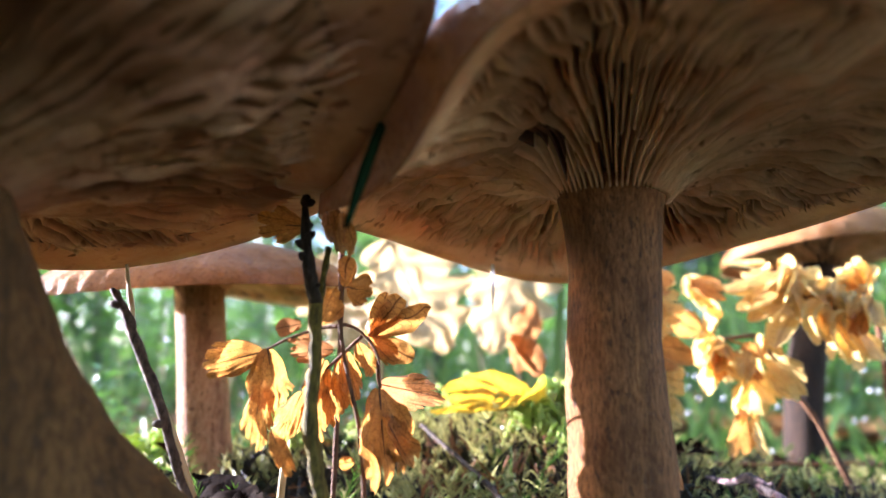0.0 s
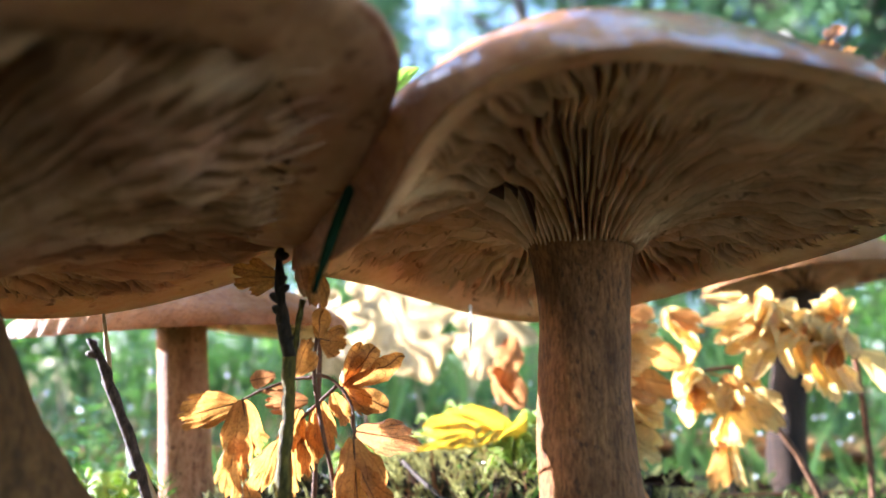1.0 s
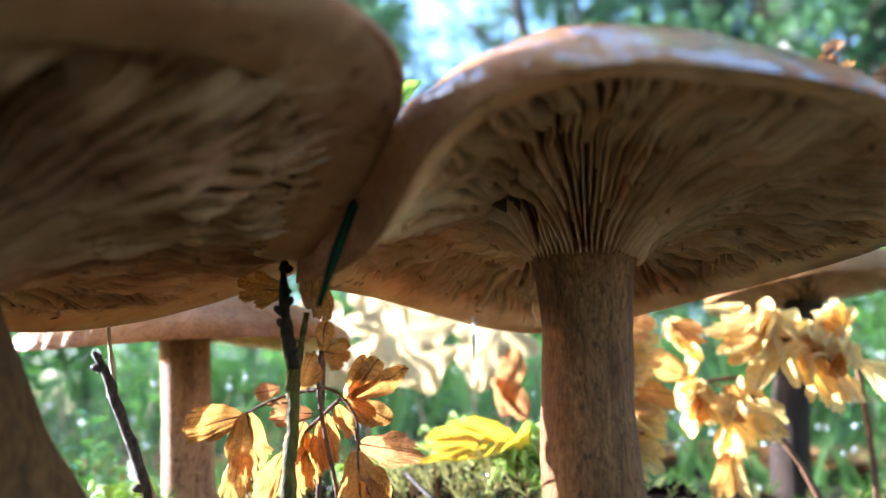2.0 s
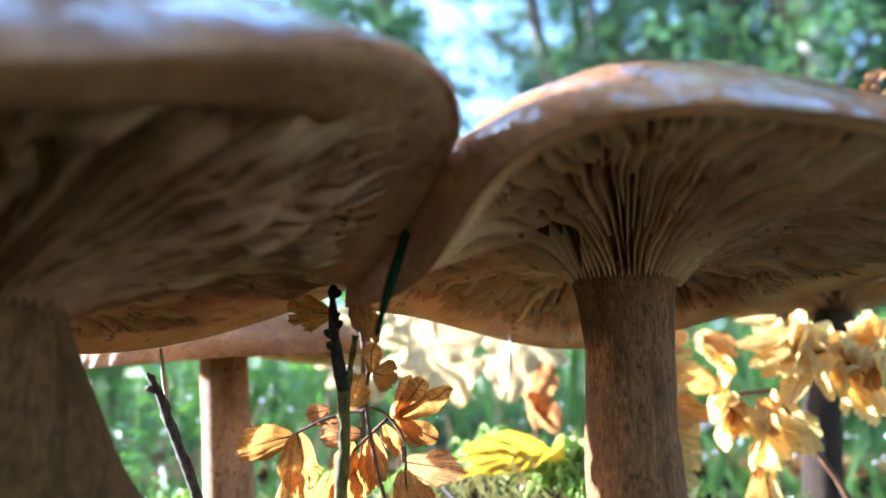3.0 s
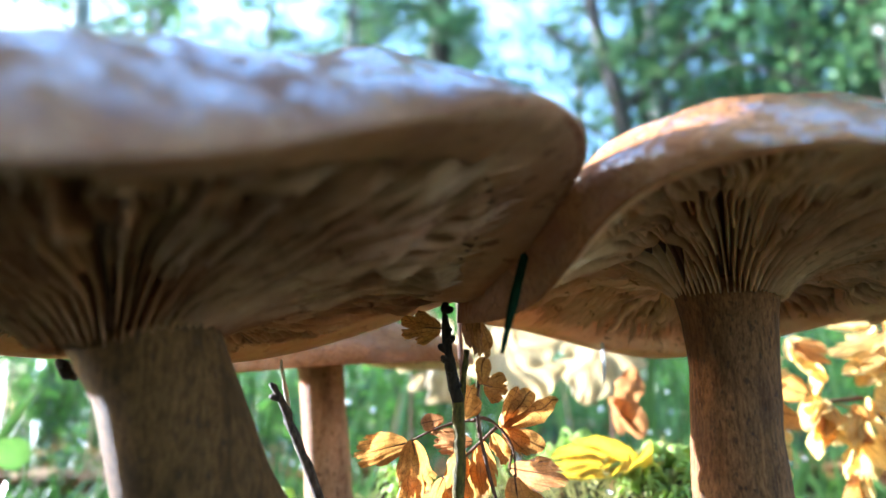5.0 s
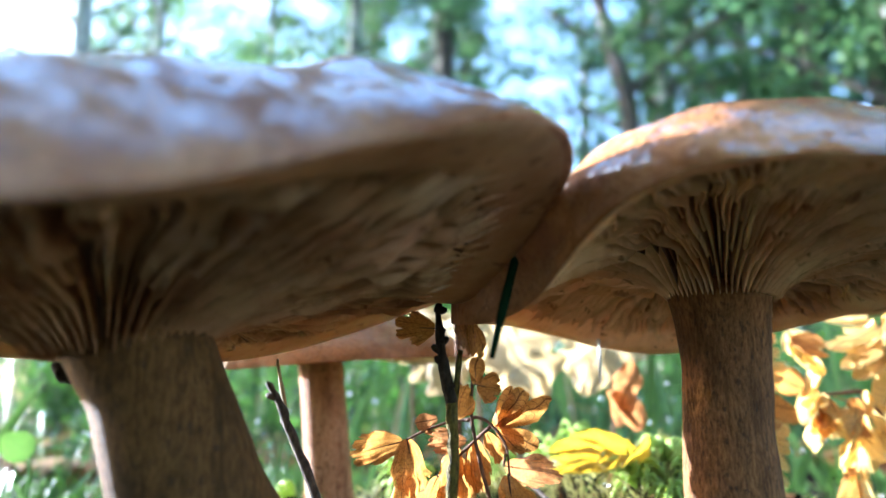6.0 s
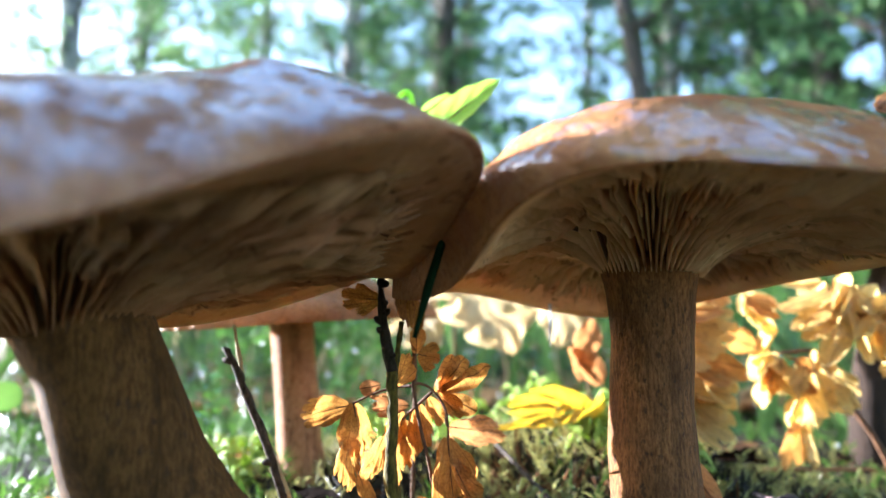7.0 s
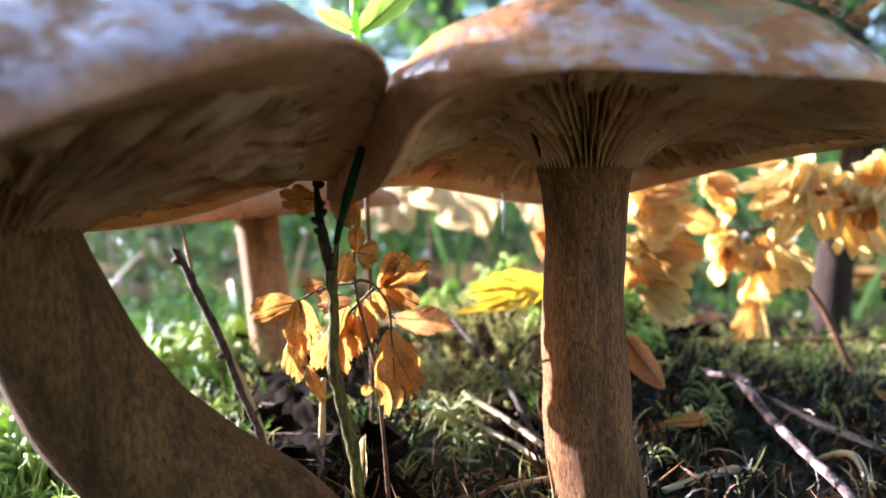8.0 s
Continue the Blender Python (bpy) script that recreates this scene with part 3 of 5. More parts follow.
mushroom("mushroom", "smaller reddish-brown mushroom with flat cap, straight stem", "mushrooms", (-0.0635, 0.1765, 0.0),
         [0.037, 0.002, -0.001, 0.001, 0.0, 0.0005, -0.001], [0.0544, -0.0008, 0.0038, 0.0004, -0.0020, 0.0003, 0.0004],
         (-0.0702, 0.1774), 0.0125, 0.002,
         [(-0.0712, 0.1774, 0.0605), (-0.0695, 0.1773, 0.045), (-0.0677, 0.1771, 0.03), (-0.0659, 0.1768, 0.015), (-0.0635, 0.1765, -0.004)],
         [0.0062, 0.0058, 0.0060, 0.0062, 0.007], (M_SKIN_RED, M_GILL, M_STEM_RED), 0.0585, 0.002, 34, 3.0, gill_deep=0.002, ribs=0.04)
mushroom("mushroom", "brown mushroom with domed cap behind dry fronds", "mushrooms", (0.108, 0.27, 0.0),
         [0.034, 0.0, 0.001, 0.001, 0.0], [0.080, 0.003, -0.002, 0.0, 0.0006], (0.122, 0.27), 0.016, 0.0,
         [(0.122, 0.27, 0.081), (0.116, 0.27, 0.06), (0.110, 0.27, 0.03), (0.108, 0.27, -0.003)],
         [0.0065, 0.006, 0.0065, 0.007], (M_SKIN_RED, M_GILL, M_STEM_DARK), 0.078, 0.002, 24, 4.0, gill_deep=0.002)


# ---- twigs ----
def rod(name, label, category, points, radii, material, rough=0.25, sides=9, group="", nubs=0, seed=0.0, extra=()):
    ob = thing(name, points[-1], label, category, group)
    bm = bmesh.new()
    tube(bm, points, radii, sides, 6, rough, seed, 600.0)
    rng = random.Random(seed)
    line = smooth_line(points, 6)
    for _ in range(nubs):
        p = line[rng.randrange(1, len(line) - 1)]
        way = Vector((rng.uniform(-1, 1), rng.uniform(-0.5, 0.5), rng.uniform(0, 0.6))).normalized()
        r = radii[len(radii) // 2] * rng.uniform(0.7, 1.2)
        tube(bm, [p, p + way * r * 1.5, p + way * r * 2.1], [r * 0.8, r * 0.7, r * 0.3], 6, 2, 0.3, seed)
    part("stick" if category != "twig" else "shoot", bm, material, ob)
    for pts, rr, mat, pname, plabel in extra:
        bm = bmesh.new()
        tube(bm, pts, rr, sides, 6, rough, seed + 2, 600.0)
        part(pname, bm, mat, ob, plabel)
    return ob


rod("twig", "dark upright dead twig, knobbly, yellow-green below", "twig",
    [(-0.0231, 0.1023, 0.0574), (-0.0225, 0.1023, 0.0530), (-0.0222, 0.1023, 0.0490), (-0.0209, 0.1023, 0.0427)],
    [0.00045, 0.00072, 0.00080, 0.00088], M_TWIG, 0.6, 10, "twigs", 14, 1,
    [([(-0.0209, 0.1023, 0.0427), (-0.0206, 0.1023, 0.0353), (-0.0209, 0.1023, 0.0278), (-0.0197, 0.1023, 0.0203), (-0.0179, 0.1023, 0.0128), (-0.0165, 0.1023, -0.002)],
      [0.00088, 0.00094, 0.00098, 0.00100, 0.00104, 0.00105], M_TWIG_MOSSY, "stem", "yellow-green algae-covered lower stem"),
     ([(-0.0196, 0.1035, 0.0507), (-0.0201, 0.1031, 0.0463), (-0.0207, 0.1026, 0.0395)], [0.00035, 0.00045, 0.0005], M_TWIG_MOSSY, "side_shoot", "")])
rod("twig", "thin grey-brown leaning dead twig with pale side splinter", "twig",
    [(-0.0553, 0.1118, 0.0463), (-0.0526, 0.1118, 0.0426), (-0.0510, 0.1118, 0.0389), (-0.0463, 0.1118, 0.0295), (-0.0427, 0.1118, 0.0201), (-0.0391, 0.1118, 0.0118), (-0.0356, 0.1118, -0.002)],
    [0.0004, 0.0007, 0.0008, 0.0008, 0.0007, 0.0007, 0.0008], M_TWIG_GREY, 0.45, 9, "twigs", 7, 2,
    [([(-0.0546, 0.1140, 0.0505), (-0.0530, 0.1135, 0.0445), (-0.0502, 0.1126, 0.0359), (-0.0450, 0.1124, 0.0270), (-0.0392, 0.1124, 0.0134), (-0.0345, 0.1122, -0.002)], [0.00028, 0.0004, 0.00045, 0.00045, 0.0005, 0.0005], M_STRAW, "splinter", "pale bare splinter")])
rod("stick", "peeling grey stick with pink-white wood lying on moss", "stick",
    [(0.0462, 0.165, 0.0142), (0.0494, 0.16, 0.0138), (0.0517, 0.156, 0.0151), (0.0539, 0.148, 0.0126), (0.0553, 0.14, 0.0103), (0.058, 0.128, 0.0077), (0.0618, 0.114, 0.0039), (0.068, 0.1, -0.0074)],
    [0.0005, 0.0007, 0.0011, 0.0011, 0.0010, 0.0009, 0.0009, 0.0009], M_STICK, 0.3, 10, "twigs", 2, 3)

# ---- dry leaf spray on the twig ----
FRONT = Vector((0.15, -1, 0.25))


def leaflet(parent, base, tip, width, material, face=FRONT, shape=toothed, bend=0.12, curl=0.5, crumple=0.10, seed=0.0, name="leaflet"):
    """One leaflet: a blade with its midrib."""
    base, tip = Vector(base), Vector(tip)
    bm = bmesh.new()
    blade(bm, base, tip, face, width, shape, bend, curl, crumple, seed, 6, 40 if shape in (oak, serrate) else 20, pleat=0.04 if shape is oak else 0.02, pleats=4.2 if shape is oak else 5.0, scallop=0.07 if shape is toothed else 0.0)
    ob = part(name, bm, material, parent)
    bm = bmesh.new()
    n = Vector(face).normalized()
    tube(bm, [base, base.lerp(tip, 0.5) + n * (bend * 0.5 * (tip - base).length + 0.0001), base.lerp(tip, 0.9) + n * bend * 0.95 * (tip - base).length], [0.00022, 0.00015, 0.00006], 6, 4)
    part("midrib", bm, M_STALK, ob)
    return ob


def fan(parent, base, tip, width, lobes, material, seed, name="leaflet", notch=0.24, crumple=0.17, face=None):
    """A leaflet like a small fan with rounded lobes, each with its own midrib."""
    base, tip = Vector(base), Vector(tip)
    rng = random.Random(seed)
    long = (tip - base).length
    x = (tip - base).normalized()
    n = Vector(face) if face else Vector((0.45 + 0.35 * rng.random(), -0.8, rng.uniform(-0.45, 0.15)))
    n = (n - x * n.dot(x)).normalized()
    y = n.cross(x)
    spread = 0.55 if lobes == 1 else 1.0
    nq, ns = lobes * 10 if lobes > 1 else 14, 12
    bend, roll = rng.uniform(0.02, 0.20), rng.uniform(-0.10, 0.30)
    depths = [rng.uniform(0.85, 1.06) for _ in range(lobes)]

    def reach(q):
        h = (q + 1) / 2 * lobes
        bump = abs(math.sin(math.pi * h)) ** 0.45
        deep = 0.85 if lobes == 1 else notch + 0.10 * (abs(q) > 0.8)
        return (1 - 0.20 * q * q) * (1 - deep + deep * bump) * depths[min(int(h), lobes - 1)] * (1 + 0.07 * wob((h * 5, seed, 0), 1.0) - 0.07 * (1 - abs(math.sin(math.pi * h * 3.0))) * (lobes > 1))

    widest = max(reach(-1 + 2 * j / nq) * math.sin(spread * abs(-1 + 2 * j / nq)) for j in range(nq + 1))
    squeeze = width / (2 * widest * long)
    bm = bmesh.new()
    uv = bm.loops.layers.uv.verify()
    grid = []
    for i in range(ns + 1):
        s = 0.03 + 0.97 * i / ns
        row = []
        for j in range(nq + 1):
            q = -1 + 2 * j / nq
            r = (reach(q) * min(1.0, s * 1.6) + (1 - 0.2 * q * q) * max(0.0, 1 - s * 1.6)) * s * long
            side = r * math.sin(spread * q) * squeeze * s ** -0.4
            p = base + x * (r * math.cos(spread * q)) + y * side
            p += n * (bend * long * s * s + roll * width * q * q * s - 0.11 / max(lobes, 2) * width * s * math.cos(2 * math.pi * lobes * (q + 1) / 2))
            p += n * (crumple * long * s * (wob(p, 2.8 / long, seed) + 0.55 * s * wob(p, 7.0 / long, seed + 5))) + y * (0.3 * crumple * long * s * wob(p, 3.1 / long, seed + 3))
            row.append(bm.verts.new(p))
        grid.append(row)
    for i in range(ns):
        for j in range(nq):
            keys = [(i, j), (i, j + 1), (i + 1, j + 1), (i + 1, j)]
            f = bm.faces.new([grid[a][b] for a, b in keys])
            for loop, (a, b) in zip(f.loops, keys):
                loop[uv].uv = (b / nq * lobes, a / ns)
    ob = part(name, bm, material, parent)
    bm = bmesh.new()
    tube(bm, [base, base.lerp(tip, 0.4) + n * (bend * 0.16 * long), base.lerp(tip, 0.75) + n * (bend * 0.55 * long)], [0.02 * width, 0.014 * width, 0.006 * width], 6, 4)
    part("midrib", bm, M_STALK, ob)
    return ob


def leaf_spray():
    ob = thing("dry_leaf_spray", (-0.0125, 0.1044, 0.0), "withered orange-brown divided leaf hanging on thin stalk", "dry leaf")
    bm = bmesh.new()
    tube(bm, [(-0.0179, 0.1065, 0.0481), (-0.0184, 0.1075, 0.0461), (-0.0186, 0.1075, 0.0403), (-0.0172, 0.1075, 0.0332), (-0.0153, 0.1075, 0.0253), (-0.0142, 0.1075, 0.0134), (-0.0134, 0.1075, -0.0018)], [0.0002, 0.00028, 0.0003, 0.0003, 0.00032, 0.00035, 0.0004], 8, 6, 0.2, 1)
    part("stalk", bm, M_STALK, ob)
    for pts in ([(-0.0187, 0.1076, 0.0402), (-0.022, 0.1085, 0.0399), (-0.0262, 0.1085, 0.0385), (-0.0294, 0.1088, 0.037)], [(-0.0187, 0.1078, 0.0403), (-0.018, 0.1095, 0.0405), (-0.0161, 0.1105, 0.0395), (-0.0136, 0.11, 0.0363), (-0.0131, 0.1105, 0.0316)], [(-0.0161, 0.1112, 0.0391), (-0.0197, 0.1122, 0.036), (-0.025, 0.1128, 0.0312)], [(-0.0135, 0.1105, 0.0354), (-0.0144, 0.115, 0.0334), (-0.015, 0.12, 0.0323)]):
        bm = bmesh.new()
        tube(bm, pts, [0.00030, 0.00026, 0.00022, 0.00018], 8, 6, 0.2, 2)
        part("side_stalk", bm, M_STALK, ob)
    fan(ob, (-0.0301, 0.1095, 0.0367), (-0.0393, 0.1105, 0.0345), 0.0059, 5, M_DRY, 1, notch=0.13)
    fan(ob, (-0.0294, 0.109, 0.0373), (-0.0272, 0.1075, 0.0278), 0.0074, 5, M_DRY, 2, notch=0.13)
    fan(ob, (-0.0294, 0.1075, 0.032), (-0.0302, 0.106, 0.0225), 0.0047, 5, M_DRY, 3, notch=0.13)
    fan(ob, (-0.0278, 0.1075, 0.026), (-0.0241, 0.1055, 0.019), 0.0028, 3, M_DRY, 4, notch=0.13)
    fan(ob, (-0.0195, 0.1085, 0.0369), (-0.0265, 0.1095, 0.0371), 0.0041, 5, M_DRY_DARK, 5, notch=0.13)
    fan(ob, (-0.0169, 0.112, 0.0382), (-0.0149, 0.1125, 0.0331), 0.0037, 3, M_DRY, 6, notch=0.13)
    fan(ob, (-0.0186, 0.1122, 0.037), (-0.0174, 0.113, 0.0291), 0.0039, 3, M_DRY, 7, notch=0.13)
    fan(ob, (-0.0197, 0.1124, 0.036), (-0.0194, 0.1135, 0.0277), 0.0039, 3, M_DRY, 8, notch=0.13)
    fan(ob, (-0.0214, 0.1126, 0.0343), (-0.0209, 0.1138, 0.0256), 0.0042, 3, M_DRY, 9, notch=0.13)
    fan(ob, (-0.0232, 0.1128, 0.0327), (-0.0232, 0.114, 0.0236), 0.0044, 3, M_DRY, 10, notch=0.13)
    fan(ob, (-0.025, 0.113, 0.0312), (-0.0293, 0.114, 0.0239), 0.0050, 5, M_DRY, 11, notch=0.13)
    fan(ob, (-0.0217, 0.112, 0.0359), (-0.0247, 0.112, 0.0282), 0.0048, 3, M_DRY, 12, notch=0.13)
    fan(ob, (-0.0154, 0.1115, 0.0388), (-0.0131, 0.112, 0.0465), 0.0031, 1, M_DRY, 13)
    fan(ob, (-0.0154, 0.1117, 0.0388), (-0.0103, 0.1125, 0.0459), 0.0031, 1, M_DRY, 14)
    fan(ob, (-0.0153, 0.112, 0.0389), (-0.0074, 0.113, 0.044), 0.0034, 1, M_DRY, 15, notch=0.13)
    fan(ob, (-0.0153, 0.112, 0.0389), (-0.0084, 0.1135, 0.0356), 0.0035, 1, M_DRY, 16, notch=0.13)
    fan(ob, (-0.0152, 0.1115, 0.0388), (-0.0113, 0.112, 0.0345), 0.0034, 3, M_DRY, 17, notch=0.13)
    fan(ob, (-0.015, 0.12, 0.0323), (-0.006, 0.13, 0.0303), 0.0060, 5, M_DRY_DARK, 18, notch=0.13)
    fan(ob, (-0.0134, 0.111, 0.0319), (-0.0117, 0.107, 0.017), 0.0087, 5, M_DRY, 19, crumple=0.24, notch=0.13)
    fan(ob, (-0.0129, 0.1105, 0.0287), (-0.0084, 0.1085, 0.0202), 0.0040, 3, M_DRY, 20, notch=0.13)
    fan(ob, (-0.0162, 0.109, 0.0217), (-0.0185, 0.108, 0.0215), 0.0020, 1, M_DRY, 21, notch=0.13)
    fan(ob, (-0.0177, 0.1055, 0.0454), (-0.0176, 0.106, 0.0503), 0.0034, 1, M_DRY, 22, notch=0.13)
    fan(ob, (-0.0174, 0.1055, 0.0455), (-0.0136, 0.1065, 0.0444), 0.0051, 3, M_DRY, 23, notch=0.13)
    fan(ob, (-0.0211, 0.106, 0.0402), (-0.0193, 0.1065, 0.0457), 0.0045, 3, M_DRY, 24, notch=0.13)
    fan(ob, (-0.0237, 0.106, 0.0404), (-0.0271, 0.1065, 0.0397), 0.0027, 1, M_DRY_DARK, 25, notch=0.13)
    return ob


leaf_spray()


def caught_leaf(base, tip, width, seed, material, label, lobes=3):
    ob = thing("dry_leaf", base, label, "dry leaf", "leaves caught at the caps")
    fan(ob, base, tip, width, lobes, material, seed, "leaf_blade", 0.20, 0.16)
    return ob


caught_leaf((-0.0241, 0.1065, 0.0545), (-0.031, 0.106, 0.0549), 0.0056, 26, M_DRY, "small orange withered leaf caught under a cap", 4)
caught_leaf((-0.0197, 0.101, 0.058), (-0.0196, 0.103, 0.0492), 0.0034, 27, M_DRY_DARK, "curled brown withered leaf hanging from twig tip", 2)
caught_leaf((-0.0174, 0.101, 0.0552), (-0.0171, 0.1035, 0.0484), 0.0030, 28, M_DRY, "narrow brown withered leaf hanging between caps", 2)
caught_leaf((-0.0030, 0.0850, 0.0660), (-0.0015, 0.0860, 0.0695), 0.0030, 29, M_DRY, "tiny orange leaf scrap between two caps", 2)

# A single conifer needle hangs in the gap between the two caps.
ob = thing("conifer_needle", (-0.0119, 0.0800, 0.0479), "dark green conifer needle wedged between two caps", "needle")
bm = bmesh.new()
tube(bm, [(-0.0086, 0.0850, 0.0630), (-0.0093, 0.0837, 0.0600), (-0.0106, 0.0815, 0.0540), (-0.0119, 0.0800, 0.0479)], [0.0004, 0.0006, 0.00065, 0.0003], 8, 6)
part("needle", bm, M_NEEDLE, ob)


# ---- fresh sprig above the caps ----
def sprig():
    ob = thing("green_sprig", (-0.0270, 0.142, 0.0), "fresh green sprig with bright leaves rising behind the caps", "plant")
    bm = bmesh.new()
    tube(bm, [(-0.0286, 0.142, 0.1020), (-0.0284, 0.142, 0.096), (-0.0280, 0.142, 0.088), (-0.0275, 0.142, 0.078)], [0.0007, 0.0008, 0.0009, 0.0008], 8, 6)
    part("stalk", bm, M_GREEN, ob)
    bm = bmesh.new()
    tube(bm, [(-0.0310, 0.141, 0.0995), (-0.0308, 0.141, 0.1022), (-0.0290, 0.141, 0.1040), (-0.0276, 0.141, 0.1022), (-0.0280, 0.142, 0.0960)], [0.0004, 0.0006, 0.0007, 0.0007, 0.0007], 8, 6)
    part("hooked_shoot", bm, M_GREEN, ob, "pale green hooked young shoot")
    bm = bmesh.new()
    tube(bm, [(-0.0275, 0.142, 0.078), (-0.0265, 0.142, 0.04), (-0.0270, 0.142, -0.002)], [0.0007, 0.0005, 0.0005], 8, 6)
    part("woody_stalk", bm, M_STALK, ob, "thin brown lower stalk")
    for k, (base, tip, w) in enumerate((((-0.0278, 0.143, 0.0915), (-0.0075, 0.1455, 0.1062), 0.0092), ((-0.0284, 0.142, 0.0915), (-0.0372, 0.1415, 0.0965), 0.0048), ((-0.0268, 0.146, 0.0995), (-0.0200, 0.149, 0.1055), 0.0034))):
        leaflet(ob, base, tip, w, M_GREEN, (0.1, -1, 0.55), oval, 0.06, 0.35, 0.03, k + 20.0, "leaf")
    return ob


sprig()


# ---- dry frond behind the slim mushroom ----
def frond():
    ob = thing("dry_frond", (0.098, 0.2, 0.0), "withered golden-brown fern frond, drooping, sunlit from behind", "fern")
    for pts, radii in (([(0.0592, 0.197, 0.0446), (0.0648, 0.197, 0.0454), (0.0709, 0.197, 0.0451), (0.0749, 0.197, 0.0367), (0.0811, 0.197, 0.0272), (0.085, 0.198, 0.0207), (0.0963, 0.2, -0.0053)], [0.0003, 0.0005, 0.0006, 0.0006, 0.0007, 0.0008, 0.001]),
                       ([(0.0708, 0.1915, 0.0642), (0.0766, 0.1915, 0.0585), (0.0831, 0.1915, 0.0525), (0.0914, 0.1935, 0.0497), (0.0997, 0.198, 0.0548), (0.1036, 0.203, 0.0245), (0.1024, 0.205, -0.0056)], [0.0004, 0.0005, 0.0006, 0.0007, 0.0007, 0.0008, 0.0009]),
                       ([(0.0332, 0.191, 0.0564), (0.0349, 0.191, 0.047), (0.0362, 0.191, 0.0308), (0.0368, 0.191, 0.016), (0.0383, 0.192, -0.0007)], [0.0003, 0.0005, 0.0006, 0.0007, 0.0008])):
        bm = bmesh.new()
        tube(bm, pts, radii, 8, 6, 0.2, 3)
        part("stalk", bm, M_STALK, ob)
    fan(ob, (0.0723, 0.19, 0.0632), (0.0578, 0.186, 0.0598), 0.0088, 1, M_FROND, 30, "pinnule", 0.20, 0.08, (-0.85, -0.5, 0.3))
    fan(ob, (0.0736, 0.19, 0.0616), (0.0593, 0.186, 0.0546), 0.0088, 1, M_FROND, 31, "pinnule", 0.20, 0.08, (-0.85, -0.5, 0.3))
    fan(ob, (0.0751, 0.19, 0.0597), (0.0617, 0.186, 0.0491), 0.0088, 1, M_FROND, 32, "pinnule", 0.20, 0.08, (-0.85, -0.5, 0.3))
    fan(ob, (0.0765, 0.19, 0.058), (0.0671, 0.186, 0.0466), 0.0088, 1, M_FROND, 33, "pinnule", 0.20, 0.08, (-0.85, -0.5, 0.3))
    fan(ob, (0.0781, 0.19, 0.0562), (0.0719, 0.186, 0.0414), 0.0088, 1, M_FROND, 34, "pinnule", 0.20, 0.08, (-0.85, -0.5, 0.3))
    fan(ob, (0.0798, 0.19, 0.0544), (0.0762, 0.186, 0.0416), 0.0088, 1, M_FROND, 35, "pinnule", 0.20, 0.08)
    fan(ob, (0.0817, 0.19, 0.0531), (0.0796, 0.186, 0.0432), 0.0077, 1, M_FROND, 36, "pinnule", 0.20, 0.08)
    fan(ob, (0.0839, 0.19, 0.052), (0.0845, 0.186, 0.0381), 0.0077, 1, M_FROND, 37, "pinnule", 0.20, 0.08)
    fan(ob, (0.0861, 0.19, 0.051), (0.0863, 0.186, 0.0407), 0.0077, 1, M_FROND, 38, "pinnule", 0.20, 0.08)
    fan(ob, (0.0883, 0.19, 0.0503), (0.0913, 0.186, 0.039), 0.0077, 1, M_FROND, 39, "pinnule", 0.20, 0.08)
    fan(ob, (0.0908, 0.19, 0.0498), (0.094, 0.186, 0.0392), 0.0077, 1, M_FROND, 40, "pinnule", 0.20, 0.08)
    fan(ob, (0.0739, 0.191, 0.0623), (0.0809, 0.197, 0.0624), 0.0083, 1, M_FROND, 45, "pinnule", 0.20, 0.08)
    fan(ob, (0.0768, 0.191, 0.0598), (0.0868, 0.197, 0.0594), 0.0081, 1, M_FROND, 46, "pinnule", 0.20, 0.08)
    fan(ob, (0.0797, 0.191, 0.0572), (0.0908, 0.197, 0.0564), 0.0081, 1, M_FROND, 47, "pinnule", 0.20, 0.08)
    fan(ob, (0.0826, 0.191, 0.0547), (0.094, 0.197, 0.0536), 0.0081, 1, M_FROND, 48, "pinnule", 0.20, 0.08)
    fan(ob, (0.0855, 0.191, 0.0523), (0.0979, 0.197, 0.0506), 0.0081, 1, M_FROND, 49, "pinnule", 0.20, 0.08)
    fan(ob, (0.098, 0.196, 0.0576), (0.0893, 0.194, 0.0623), 0.0081, 2, M_FROND, 50, "pinnule", 0.20, 0.08)
    fan(ob, (0.098, 0.196, 0.0576), (0.0934, 0.194, 0.0649), 0.0081, 2, M_FROND, 51, "pinnule", 0.20, 0.08)
    fan(ob, (0.098, 0.196, 0.0576), (0.0973, 0.194, 0.0638), 0.0081, 2, M_FROND, 52, "pinnule", 0.20, 0.08)
    fan(ob, (0.098, 0.196, 0.0576), (0.0856, 0.194, 0.0537), 0.0081, 2, M_FROND, 53, "pinnule", 0.20, 0.08)
    fan(ob, (0.098, 0.196, 0.0576), (0.0872, 0.194, 0.0586), 0.0081, 2, M_FROND, 54, "pinnule", 0.20, 0.08)
    fan(ob, (0.098, 0.196, 0.0576), (0.0929, 0.194, 0.0517), 0.0081, 2, M_FROND, 55, "pinnule", 0.20, 0.08)
    fan(ob, (0.0338, 0.19, 0.0553), (0.0486, 0.186, 0.0569), 0.0115, 2, M_DRY, 60, "pinnule", 0.20, 0.08, (-0.85, -0.5, 0.3))
    fan(ob, (0.0342, 0.19, 0.0546), (0.0485, 0.188, 0.0507), 0.0115, 3, M_FROND, 61, "pinnule", 0.20, 0.08, (-0.85, -0.5, 0.3))
    fan(ob, (0.0345, 0.19, 0.0499), (0.0456, 0.19, 0.0489), 0.0116, 2, M_FROND, 62, "pinnule", 0.20, 0.08)
